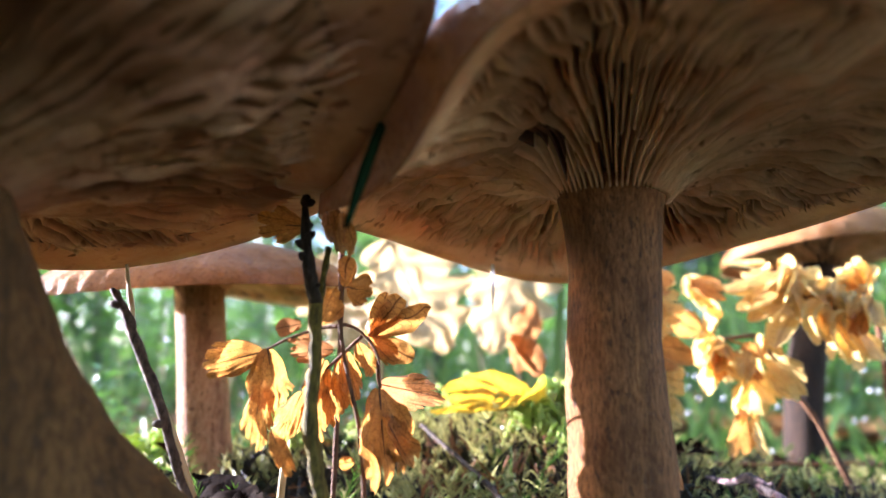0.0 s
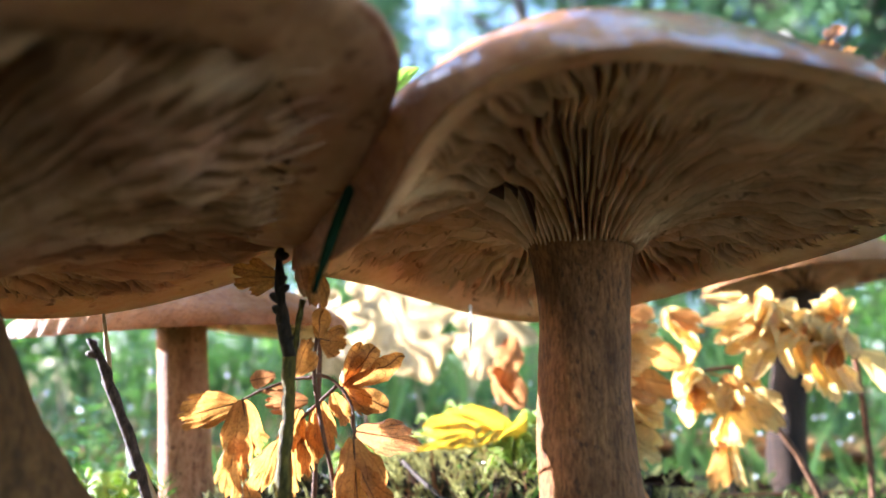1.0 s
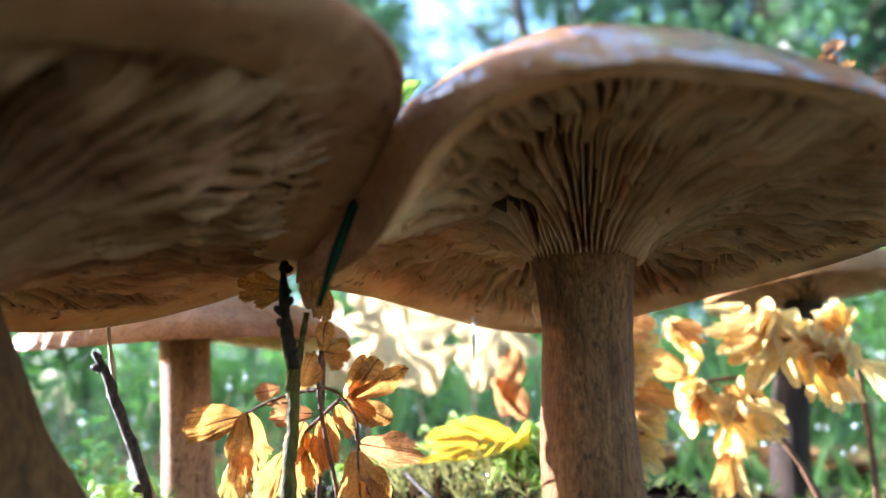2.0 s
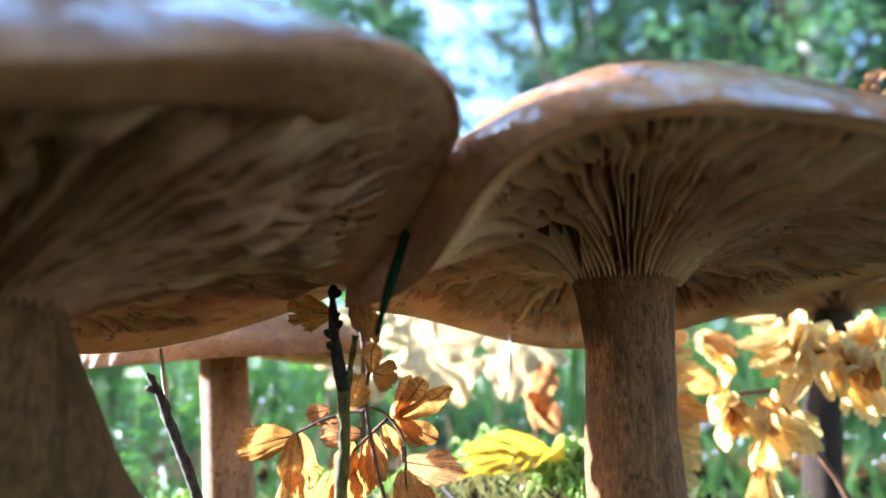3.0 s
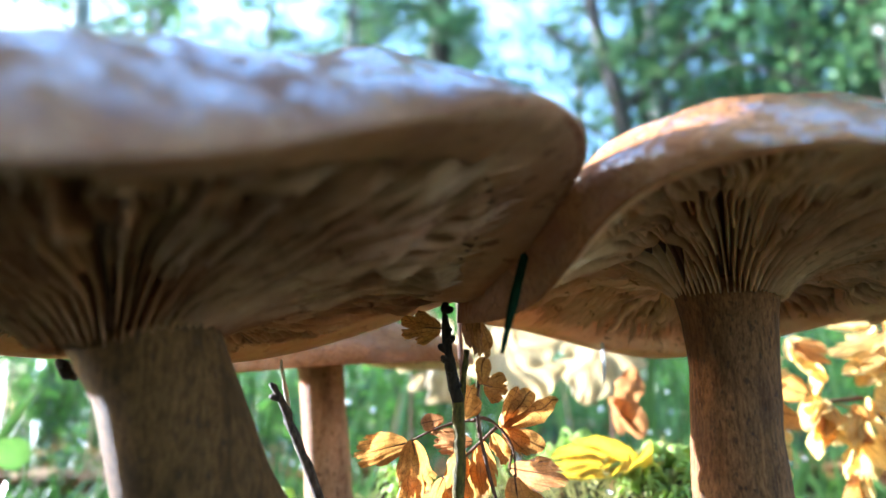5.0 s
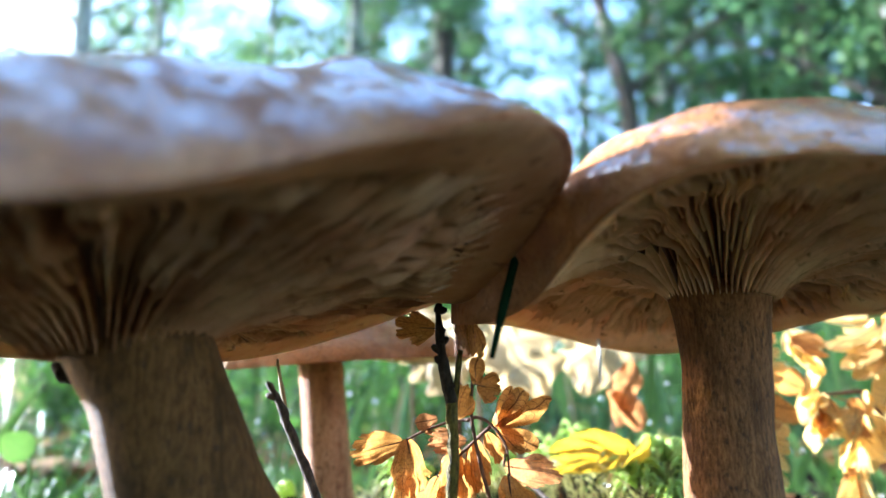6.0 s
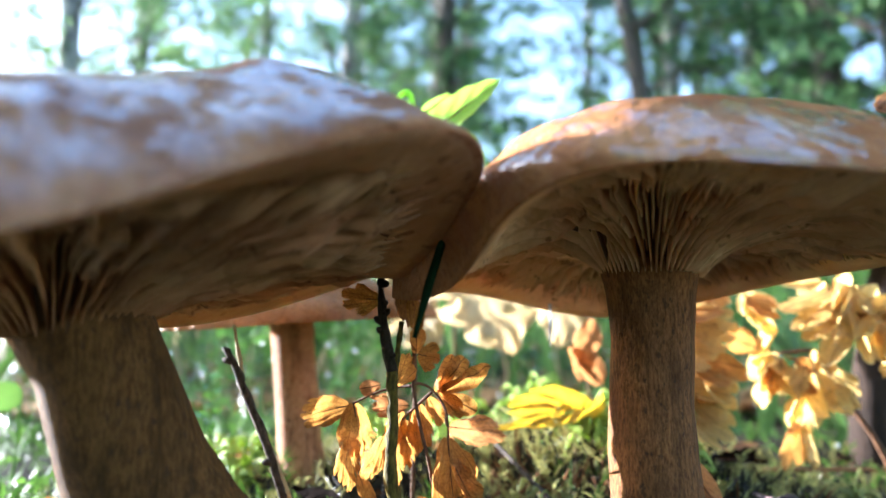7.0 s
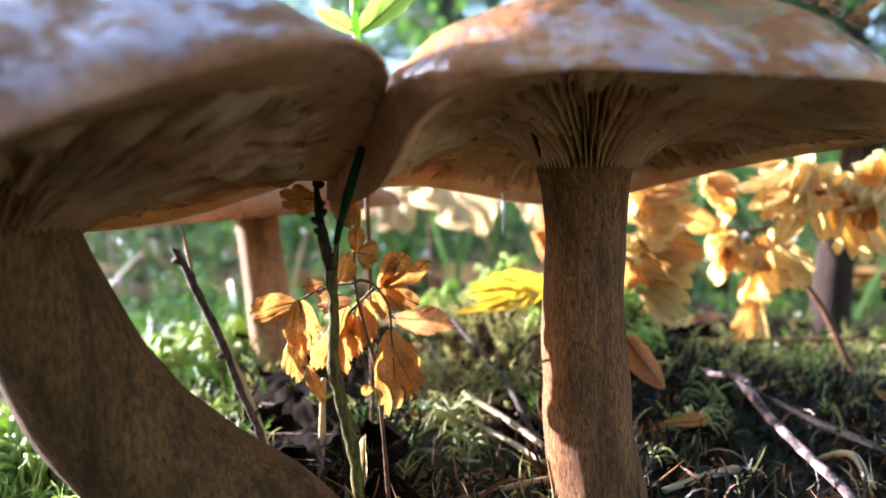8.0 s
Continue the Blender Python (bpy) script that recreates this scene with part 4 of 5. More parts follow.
    fan(ob, (0.0349, 0.19, 0.047), (0.0448, 0.186, 0.0441), 0.0115, 3, M_FROND, 63, "pinnule", 0.20, 0.08, (-0.85, -0.5, 0.3))
    fan(ob, (0.0355, 0.19, 0.0433), (0.0507, 0.188, 0.0361), 0.0115, 2, M_DRY, 64, "pinnule", 0.20, 0.08)
    fan(ob, (0.0355, 0.19, 0.0396), (0.0414, 0.19, 0.0371), 0.0116, 3, M_FROND, 65, "pinnule", 0.20, 0.08)
    fan(ob, (0.0358, 0.19, 0.036), (0.049, 0.186, 0.0284), 0.0115, 2, M_FROND, 66, "pinnule", 0.20, 0.08, (-0.85, -0.5, 0.3))
    fan(ob, (0.0361, 0.19, 0.0309), (0.0467, 0.188, 0.021), 0.0115, 3, M_FROND, 67, "pinnule", 0.20, 0.08)
    fan(ob, (0.0365, 0.19, 0.028), (0.0428, 0.19, 0.0251), 0.0116, 2, M_DRY, 68, "pinnule", 0.20, 0.08)
    fan(ob, (0.0364, 0.19, 0.0258), (0.036, 0.186, 0.018), 0.0116, 3, M_FROND, 69, "pinnule", 0.20, 0.08)
    fan(ob, (0.0338, 0.19, 0.0499), (0.0302, 0.188, 0.0522), 0.0116, 2, M_FROND, 70, "pinnule", 0.20, 0.08)
    fan(ob, (0.0331, 0.19, 0.0448), (0.0299, 0.19, 0.0398), 0.0116, 3, M_FROND, 71, "pinnule", 0.20, 0.08)
    fan(ob, (0.033, 0.19, 0.0382), (0.0313, 0.186, 0.0284), 0.0116, 2, M_DRY, 72, "pinnule", 0.20, 0.08)
    fan(ob, (0.0552, 0.194, 0.0466), (0.0462, 0.192, 0.0497), 0.0074, 1, M_DRY, 80, "pinnule", 0.20, 0.08)
    fan(ob, (0.0562, 0.194, 0.045), (0.0569, 0.192, 0.0533), 0.0065, 1, M_FROND, 81, "pinnule", 0.20, 0.08)
    fan(ob, (0.06, 0.194, 0.0442), (0.0541, 0.192, 0.0379), 0.0084, 2, M_FROND, 82, "pinnule", 0.20, 0.08)
    fan(ob, (0.06, 0.194, 0.0442), (0.0565, 0.192, 0.0339), 0.0084, 2, M_DRY, 83, "pinnule", 0.20, 0.08)
    fan(ob, (0.0607, 0.194, 0.0442), (0.062, 0.192, 0.0386), 0.0084, 2, M_FROND, 84, "pinnule", 0.20, 0.08)
    fan(ob, (0.0572, 0.194, 0.0392), (0.0531, 0.192, 0.0303), 0.0074, 1, M_FROND, 85, "pinnule", 0.20, 0.08)
    fan(ob, (0.062, 0.194, 0.0443), (0.0637, 0.192, 0.0428), 0.0062, 1, M_DRY, 86, "pinnule", 0.20, 0.08)
    fan(ob, (0.0701, 0.194, 0.0452), (0.0666, 0.192, 0.0417), 0.0072, 1, M_FROND, 87, "pinnule", 0.20, 0.08)
    fan(ob, (0.0701, 0.194, 0.0452), (0.0729, 0.192, 0.0395), 0.0041, 1, M_FROND, 88, "pinnule", 0.20, 0.08)
    fan(ob, (0.0671, 0.194, 0.0391), (0.066, 0.192, 0.0335), 0.0072, 2, M_DRY, 89, "pinnule", 0.20, 0.08)
    fan(ob, (0.0671, 0.194, 0.0355), (0.0724, 0.192, 0.0281), 0.0078, 2, M_FROND, 90, "pinnule", 0.20, 0.08)
    fan(ob, (0.0654, 0.194, 0.034), (0.0596, 0.192, 0.0263), 0.0084, 2, M_FROND, 91, "pinnule", 0.20, 0.08)
    fan(ob, (0.064, 0.194, 0.0275), (0.0585, 0.192, 0.0157), 0.0094, 3, M_DRY, 92, "pinnule", 0.20, 0.08)
    fan(ob, (0.0661, 0.194, 0.0275), (0.065, 0.192, 0.0141), 0.0052, 2, M_FROND, 93, "pinnule", 0.20, 0.08)
    fan(ob, (0.0708, 0.194, 0.0376), (0.0769, 0.192, 0.0278), 0.0083, 2, M_FROND, 94, "pinnule", 0.20, 0.08)
    fan(ob, (0.0524, 0.194, 0.0597), (0.0616, 0.192, 0.0543), 0.0072, 2, M_DRY, 95, "pinnule", 0.20, 0.08)
    fan(ob, (0.0525, 0.194, 0.0604), (0.0582, 0.192, 0.0493), 0.0074, 1, M_FROND, 96, "pinnule", 0.20, 0.08)
    # broad pleated pinnae behind the small ones
    for k, (base, tip, width, lobes) in enumerate((((0.0847, 0.192, 0.0555), (0.0606, 0.19, 0.0526), 0.0230, 9), ((0.0906, 0.193, 0.0512), (0.084, 0.19, 0.0385), 0.0200, 6), ((0.0336, 0.192, 0.0537), (0.0505, 0.19, 0.051), 0.0190, 7),
                                                   ((0.0351, 0.193, 0.0426), (0.0477, 0.19, 0.0321), 0.0190, 7), ((0.0603, 0.195, 0.0455), (0.0542, 0.193, 0.0328), 0.0130, 5), ((0.0998, 0.197, 0.0568), (0.0879, 0.195, 0.0604), 0.0150, 6), ((0.0691, 0.196, 0.0411), (0.0613, 0.194, 0.0214), 0.0120, 5),
                                                   ((0.0529, 0.196, 0.0618), (0.0586, 0.193, 0.0526), 0.0130, 4), ((0.0702, 0.197, 0.0441), (0.0787, 0.194, 0.0297), 0.0120, 5), ((0.1006, 0.198, 0.0508), (0.1061, 0.195, 0.0385), 0.0130, 4))):
        fan(ob, base, tip, width, lobes, M_FROND, 120 + k, "pinna", 0.16, 0.08, (-0.85, -0.5, 0.3) if k in (0, 2, 5) else None)
    rng = random.Random(11)
    for k in range(44):
        if k < 18:
            b = Vector((rng.uniform(0.031, 0.042), rng.uniform(0.188, 0.194), rng.uniform(0.026, 0.060)))
            t = b + Vector((rng.uniform(0.002, 0.011), rng.uniform(-0.004, 0.0), rng.uniform(-0.010, -0.001)))
        elif k < 36:
            f = rng.random()
            b = Vector((0.072 + 0.024 * f, rng.uniform(0.188, 0.196), 0.066 - 0.012 * f))
            t = b + Vector((rng.uniform(-0.011, 0.004), rng.uniform(-0.004, 0.0), rng.uniform(-0.013, -0.004)))
        else:
            b = Vector((rng.uniform(0.055, 0.072), rng.uniform(0.192, 0.197), rng.uniform(0.034, 0.050)))
            t = b + Vector((rng.uniform(-0.006, 0.004), rng.uniform(-0.003, 0.0), rng.uniform(-0.011, -0.005)))
        fan(ob, b, t, rng.uniform(0.0055, 0.009), rng.choice((2, 3, 3, 4)), M_FROND if k % 5 else M_DRY, 140 + k, "pinnule", 0.22, 0.10)
    return ob


frond()


# ---- bigger fallen leaves ----
def fallen_leaf(name, label, base, tip, face, width, shape, material, bend=0.1, curl=0.2, crumple=0.06, seed=0.0, group="fallen leaves"):
    ob = thing(name, base, label, "leaf", group)
    leaflet(ob, base, tip, width, material, face, shape, bend, curl, crumple, seed, "leaf_blade")
    return ob


for label, base, tip, face, width, seed in (
        ("bleached cream oak leaf standing upright, sunlit", (-0.0364, 0.2536, 0.0853), (-0.0168, 0.250, 0.0424), (0.55, -0.8, -0.2), 0.042, 30.0),
        ("bleached cream oak leaf, back-lit, leaning", (-0.0630, 0.256, 0.0780), (-0.0416, 0.2523, 0.0466), (-0.7, -0.7, 0.3), 0.031, 31.0),
        ("pale grey dead oak leaf in shade", (0.0148, 0.300, 0.0945), (-0.0014, 0.2933, 0.0460), (0.1, -1, 0.1), 0.040, 32.0)):
    ob = fallen_leaf("oak_leaf", label, base, tip, face, width, oak, M_PALE, 0.08, 0.2, 0.06, seed)
    bm = bmesh.new()
    x, y, z = base
    tube(bm, [base, (x - 0.003, y + 0.010, z * 0.6), (x - 0.002, y + 0.014, ground_height(x, y + 0.014) - 0.002)], [0.0005, 0.0007, 0.0009], 6, 5, 0.2, seed)
    part("petiole", bm, M_STALK, ob)
fallen_leaf("oak_leaf", "red-brown curled dead leaf on moss", (0.0085, 0.205, 0.036), (0.0105, 0.2, 0.056), (0.2, -1, 0.2), 0.012, toothed, M_DRY_DARK, 0.25, 0.5, 0.25, 33.0)
fallen_leaf("oak_leaf", "brown curled dead leaf edge on moss", (0.0150, 0.205, 0.036), (0.0035, 0.200, 0.046), (0.2, -1, 0.3), 0.008, oval, M_DRY_DARK, 0.2, 0.8, 0.1, 34.0)
ob = thing("yellow_leaf", (0.0185, 0.192, 0.0370), "bright yellow fallen leaf with brown spots on moss", "leaf", "fallen leaves")
fan(ob, (0.0165, 0.192, 0.0300), (-0.0122, 0.169, 0.0232), 0.0175, 7, M_YELLOW, 35, "leaf_blade", 0.26, 0.10, (-0.35, -0.8, 0.6))
fallen_leaf("dead_leaf", "brown curled dead leaf behind slim stem", (0.0277, 0.15, 0.0245), (0.0367, 0.146, 0.0138), (-0.5, -1, 0.5), 0.0062, oval, M_DRY_DARK, 0.18, 0.9, 0.10, 36.0)
# Wet rotting leaves whose colour stands in for the large cap's shade.
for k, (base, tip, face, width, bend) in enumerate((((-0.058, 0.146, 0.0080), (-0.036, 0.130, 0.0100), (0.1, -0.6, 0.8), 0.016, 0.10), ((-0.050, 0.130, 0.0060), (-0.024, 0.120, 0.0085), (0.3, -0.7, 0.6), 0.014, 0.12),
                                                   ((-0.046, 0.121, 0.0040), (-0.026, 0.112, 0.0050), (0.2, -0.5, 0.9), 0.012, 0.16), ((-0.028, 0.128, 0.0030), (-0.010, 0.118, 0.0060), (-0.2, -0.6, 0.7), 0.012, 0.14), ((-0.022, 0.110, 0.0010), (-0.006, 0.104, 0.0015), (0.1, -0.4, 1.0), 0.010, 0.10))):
    fallen_leaf("dead_leaf", "rotting wet leaf lying on soil, shade put into its dark brown", base, tip, face, width, (oval, serrate)[k % 2], M_ROT_SHADED, bend, 0.35, 0.22, 37.0 + 0.2 * k)
fallen_leaf("dead_leaf", "small pale pointed dead leaf beside twig", (-0.0199, 0.112, 0.001), (-0.0178, 0.112, 0.0130), (-0.5, -1, 0.1), 0.0035, oval, M_PALE, 0.1, 0.8, 0.05, 39.0)

rod("straw", "pale dry grass straw lying on moss", "straw", [(-0.0075, 0.15, 0.0106), (0.0024, 0.142, 0.0077), (0.0119, 0.13, 0.0056)], [0.0006, 0.0007, 0.0006], M_STRAW, 0.15, 8, "straws", 0, 4)
rod("straw", "pale dry grass straw lying on moss", "straw", [(-0.0142, 0.15, 0.0076), (0.0004, 0.138, 0.0056), (0.0124, 0.126, 0.0039)], [0.0005, 0.0006, 0.0006], M_STRAW, 0.15, 8, "straws", 0, 5)
rod("straw", "pale upright dry straw behind twig", "straw", [(-0.0288, 0.118, 0.0211), (-0.0295, 0.118, 0.0091), (-0.0302, 0.118, -0.0031)], [0.0005, 0.0007, 0.0007], M_STRAW, 0.15, 8, "straws", 0, 6)
rod("twig", "thin grey dead twig slanting through moss", "twig", [(-0.0145, 0.175, 0.0237), (-0.0041, 0.162, 0.0167), (0.0027, 0.152, 0.012), (0.0091, 0.14, 0.004)], [0.0005, 0.0006, 0.0008], M_TWIG_GREY, 0.25, 8, "twigs", 1, 7)
rod("twig", "brown thin dead twig lying on moss", "twig", [(0.0577, 0.162, 0.0098), (0.0676, 0.15, 0.0064), (0.0771, 0.142, 0.0032), (0.0923, 0.13, -0.0056)], [0.0006, 0.0009, 0.0009], M_TWIG, 0.25, 8, "twigs", 1, 8)
rod("twig", "long thin orange-brown stem lying across moss", "twig", [(0.0288, 0.21, 0.0117), (0.0637, 0.212, 0.0123), (0.1056, 0.215, 0.0129)], [0.0004, 0.0006, 0.0006], M_NEEDLE_DRY, 0.2, 8, "twigs", 0, 9)

# Drop of silk under the rim.
ob = thing("spider_silk", (0.0025, 0.147, 0.0535), "wisp of white spider silk hanging from cap rim", "spider silk")
bm = bmesh.new()
tube(bm, [(0.0025, 0.147, 0.0560), (0.0026, 0.147, 0.0510), (0.0024, 0.147, 0.0465)], [0.0004, 0.00045, 0.00005], 6, 6, 0.4, 5)
part("thread", bm, M_WEB, ob)

# Leaf crumbs on the slim mushroom's cap.
cap = [c for c in slim.children if c.name.startswith("cap")][0]
tops = [v.co + slim.location for v in cap.data.vertices]


def cap_height(x, y):
    return max(p.z for p in tops if math.hypot(p.x - x, p.y - y) < 0.0022)


ob = thing("leaf_crumbs", (0.047, 0.082, cap_height(0.047, 0.082)), "orange leaf crumbs stuck on top of cap", "leaf crumbs")
rng = random.Random(21)
for k in range(7):
    b = Vector((0.0435 + 0.0011 * k, 0.0805 + rng.uniform(-0.002, 0.003), 0.0))
    b.z = cap_height(b.x, b.y) + 0.0004
    leaflet(ob, b, b + Vector((rng.uniform(-0.002, 0.004), rng.uniform(-0.002, 0.002), rng.uniform(0.0005, 0.0024))), rng.uniform(0.0018, 0.0032), M_DRY if k % 2 else M_DRY_DARK, (rng.uniform(-0.5, 0.5), -0.6, 1), oval, 0.2, 0.5, 0.15, k + 50.0, "crumb")


# ---- moss, grass and herbs ----
def strands(name, label, category, material, spots, kind="stuff"):
    """One mesh of many thin bent blades. spots: rows of (foot, tip, half width, bow)."""
    verts, faces = [], []
    for foot, tip, w, bow in spots:
        foot, tip = Vector(foot), Vector(tip)
        way = tip - foot
        side = way.cross((0.2, 1, 0.1)).normalized() * w
        mid = foot.lerp(tip, 0.55) + Vector(bow)
        n = len(verts)
        verts += [foot - side, foot + side, mid + side * 0.8, mid - side * 0.8, tip]
        faces += [(n, n + 1, n + 2, n + 3), (n + 3, n + 2, n + 4)]
    ob = mesh_part(name, verts, faces, material, None)
    return tagged(ob, label, category, kind=kind)


def moss_spots(count, seed, xs, ys, long, w, clump=40.0, keep=-0.15, lift=1.0):
    rng = random.Random(seed)
    out = []
    while len(out) < count:
        x, y = rng.uniform(*xs), rng.uniform(*ys)
        if wob((x, y, seed), clump) < keep or (x + 0.005) ** 2 + (y - 0.136) ** 2 < 0.013 ** 2 or (y < 0.17 and abs(x - 0.0528 - 0.25 * (0.156 - y)) < 0.003) or (x - 0.021) ** 2 + (y - 0.1085) ** 2 < 0.008 ** 2 or (x + 0.03) ** 2 + (y - 0.078) ** 2 < 0.018 ** 2:
            continue
        if x > 0.028 and y < 0.17 and rng.random() < 0.86:
            continue
        z = ground_height(x, y)
        l = rng.uniform(*long)
        a = rng.uniform(0, 2 * math.pi)
        lean = rng.uniform(0.2, 1.0)
        tip = (x + l * lean * math.cos(a), y + l * lean * math.sin(a), z + l * lift * rng.uniform(0.4, 1.0))
        out.append(((x, y, z - 0.001), tip, rng.uniform(*w), (rng.uniform(-0.2, 0.2) * l, rng.uniform(-0.2, 0.2) * l, 0.15 * l)))
    return out


def curly(name, label, material, count, seed, xs, ys, long, w, clump=40.0, keep=-0.3):
    """Tangled moss: thin ribbons that arch and curl back."""
    rng = random.Random(seed + 300)
    verts, faces = [], []
    for foot, tip, half, bow in moss_spots(count, seed, xs, ys, long, w, clump, keep):
        p, t = Vector(foot), Vector(tip)
        way = (t - p) / 5
        spin = Vector((rng.uniform(-1, 1), rng.uniform(-1, 1), rng.uniform(-0.4, 0.4))).normalized()
        turn = Matrix.Rotation(rng.uniform(-0.75, 0.75), 3, spin)
        side = way.cross((0.3, 1, 0.2)).normalized() * half
        n = len(verts)
        for i in range(6):
            k = (0.7, 1.0, 1.0, 0.8, 0.6, 0.1)[i]
            verts += [p - side * k, p + side * k]
            p = p + way
            way = turn @ way
            side = turn @ side
        faces += [(n + 2 * i, n + 2 * i + 1, n + 2 * i + 3, n + 2 * i + 2) for i in range(5)]
    return tagged(mesh_part(name, verts, faces, material, None), label, "moss", kind="stuff")


def feather_spots(count, seed, xs, ys, long, keep=-0.15, clump=40.0):
    """Feather moss: arching stems with two rows of short side branches."""
    rng = random.Random(seed + 100)
    out = []
    for foot, tip, w, bow in moss_spots(count, seed, xs, ys, long, (0.00016, 0.00028), clump, keep):
        f, t = Vector(foot), Vector(tip)
        mid = f.lerp(t, 0.55) + Vector(bow)
        out.append((foot, tip, w, bow))
        side = (t - f).cross(Vector((0, 0, 1)))
        side = side.normalized() if side.length > 1e-6 else Vector((1, 0, 0))
        for k in range(12):
            g = 0.2 + 0.065 * k
            p = f.lerp(mid, g / 0.55) if g < 0.55 else mid.lerp(t, (g - 0.55) / 0.45)
            l = (t - f).length * 0.26 * (1.15 - g) * rng.uniform(0.6, 1.3)
            q = p + side * (l if k % 2 else -l) + (t - f) * 0.15 + Vector((0, 0, rng.uniform(-0.2, 0.35) * l))
            out.append((p, q, w * 0.8, (0, 0, 0.1 * l)))
    return out


strands("moss", "dense olive feather moss carpet", "moss", M_MOSS, feather_spots(900, 1, (-0.13, 0.17), (0.15, 0.30), (0.005, 0.010)))
curly("moss", "tangled olive moss strands over soil", M_MOSS, 6000, 41, (-0.13, 0.16), (0.105, 0.26), (0.004, 0.010), (0.00012, 0.00026))
curly("moss", "tangled dark green moss strands", M_MOSS_GREEN, 2600, 42, (-0.13, 0.16), (0.105, 0.26), (0.004, 0.009), (0.00012, 0.00024), 30.0, 0.05)
# This dark mat paints the deep shade on the floor at right.
curly("moss", "matted dead moss over soil, coloured dark for deep shade", M_MOSS_DARK, 9000, 45, (0.015, 0.14), (0.085, 0.19), (0.004, 0.010), (0.00015, 0.0004), 40.0, -0.8)
curly("dead_needles", "brown needles and stem scraps on soil", M_NEEDLE_DRY, 700, 46, (-0.02, 0.13), (0.095, 0.18), (0.005, 0.013), (0.0002, 0.0004), 40.0, -0.8)
curly("moss", "bright green cushion moss beside thick stem", M_MOSS_LUSH, 4200, 43, (-0.125, -0.060), (0.095, 0.150), (0.004, 0.008), (0.0003, 0.0006), 30.0, -0.5)
curly("moss", "green moss and seedlings at the forest edge", M_MOSS_GREEN, 6000, 44, (-0.50, -0.11), (0.13, 0.45), (0.007, 0.016), (0.0003, 0.0007), 20.0, -0.25)
strands("moss", "dead moss layer, dark brown with shade in its colour", "moss", M_MOSS_DARK, moss_spots(6000, 12, (-0.14, 0.18), (0.10, 0.30), (0.004, 0.009), (0.0003, 0.0006), 40.0, -0.6))
strands("moss", "bright green moss shoots", "moss", M_MOSS_GREEN, feather_spots(420, 2, (-0.2, 0.24), (0.15, 0.5), (0.008, 0.018), 0.1, 25.0))
strands("moss", "bright green moss shoots near thick stem", "moss", M_MOSS_GREEN, feather_spots(260, 3, (-0.11, -0.045), (0.085, 0.16), (0.006, 0.011), 0.0))
strands("moss", "olive moss mound under yellow leaf", "moss", M_MOSS, feather_spots(350, 4, (-0.03, 0.06), (0.155, 0.215), (0.006, 0.012), -0.6))
strands("dead_needles", "scattered brown conifer needles", "needles", M_NEEDLE_DRY, [(f, (t[0], t[1], f[2] + 0.0035), w, (0, 0, 0.001)) for f, t, w, b in moss_spots(700, 5, (-0.12, 0.18), (0.09, 0.3), (0.010, 0.018), (0.0003, 0.0005), 30.0, -0.5, 0.1)])


def star_moss(at, high, seed, scale=1.0, leafy=False):
    """A haircap shoot: an upright stalk with a head of narrow spreading leaves."""
    rng = random.Random(seed)
    ob = thing("star_moss", at, "bright green leafy moss shoot, sunlit" if leafy else "yellow-green star moss shoot with narrow spreading leaves", "moss", "star mosses")
    at = Vector(at)
    top = at + Vector((rng.uniform(-0.002, 0.002), rng.uniform(-0.002, 0.002), high))
    bm = bmesh.new()
    tube(bm, [at, at.lerp(top, 0.5) + Vector((0.0006, 0, 0)), top], [0.0004, 0.0004, 0.0003], 6, 4)
    mat = M_MOSS_LUSH if leafy else M_MOSS_PALE
    part("stalk", bm, mat, ob)
    for k in range(34 if leafy else 26):
        a, f = k * 2.4, rng.uniform(0.25, 1.0)
        b = at.lerp(top, f)
        l = scale * rng.uniform(0.005, 0.009)
        out = Vector((math.cos(a), math.sin(a), 0))
        mid, end = b + out * l * 0.6 + Vector((0, 0, l * 0.35)), b + out * l + Vector((0, 0, l * rng.uniform(-0.35, 0.1)))
        bm = bmesh.new()
        tube(bm, [b, mid, end], [0.0003, 0.0007, 0.0001] if leafy else [0.00022, 0.0003, 0.00005], 4, 3)
        part("leaf", bm, mat, ob)
    return ob


star_moss((-0.0070, 0.140, 0.000), 0.0095, 1, 1.1)
star_moss((-0.0050, 0.134, -0.001), 0.0060, 2, 0.9)
star_moss((-0.0100, 0.150, 0.001), 0.0060, 3, 0.8)
star_moss((0.0030, 0.160, 0.004), 0.0090, 4, 0.9)
star_moss((0.0480, 0.165, -0.001), 0.0100, 5)
star_moss((0.0420, 0.150, -0.002), 0.0080, 6)
star_moss((0.0330, 0.135, -0.003), 0.0070, 7, 0.8)
star_moss((0.0110, 0.176, 0.008), 0.0090, 8)
star_moss((-0.0020, 0.172, 0.006), 0.0080, 9)
star_moss((0.0750, 0.190, 0.001), 0.0120, 10)


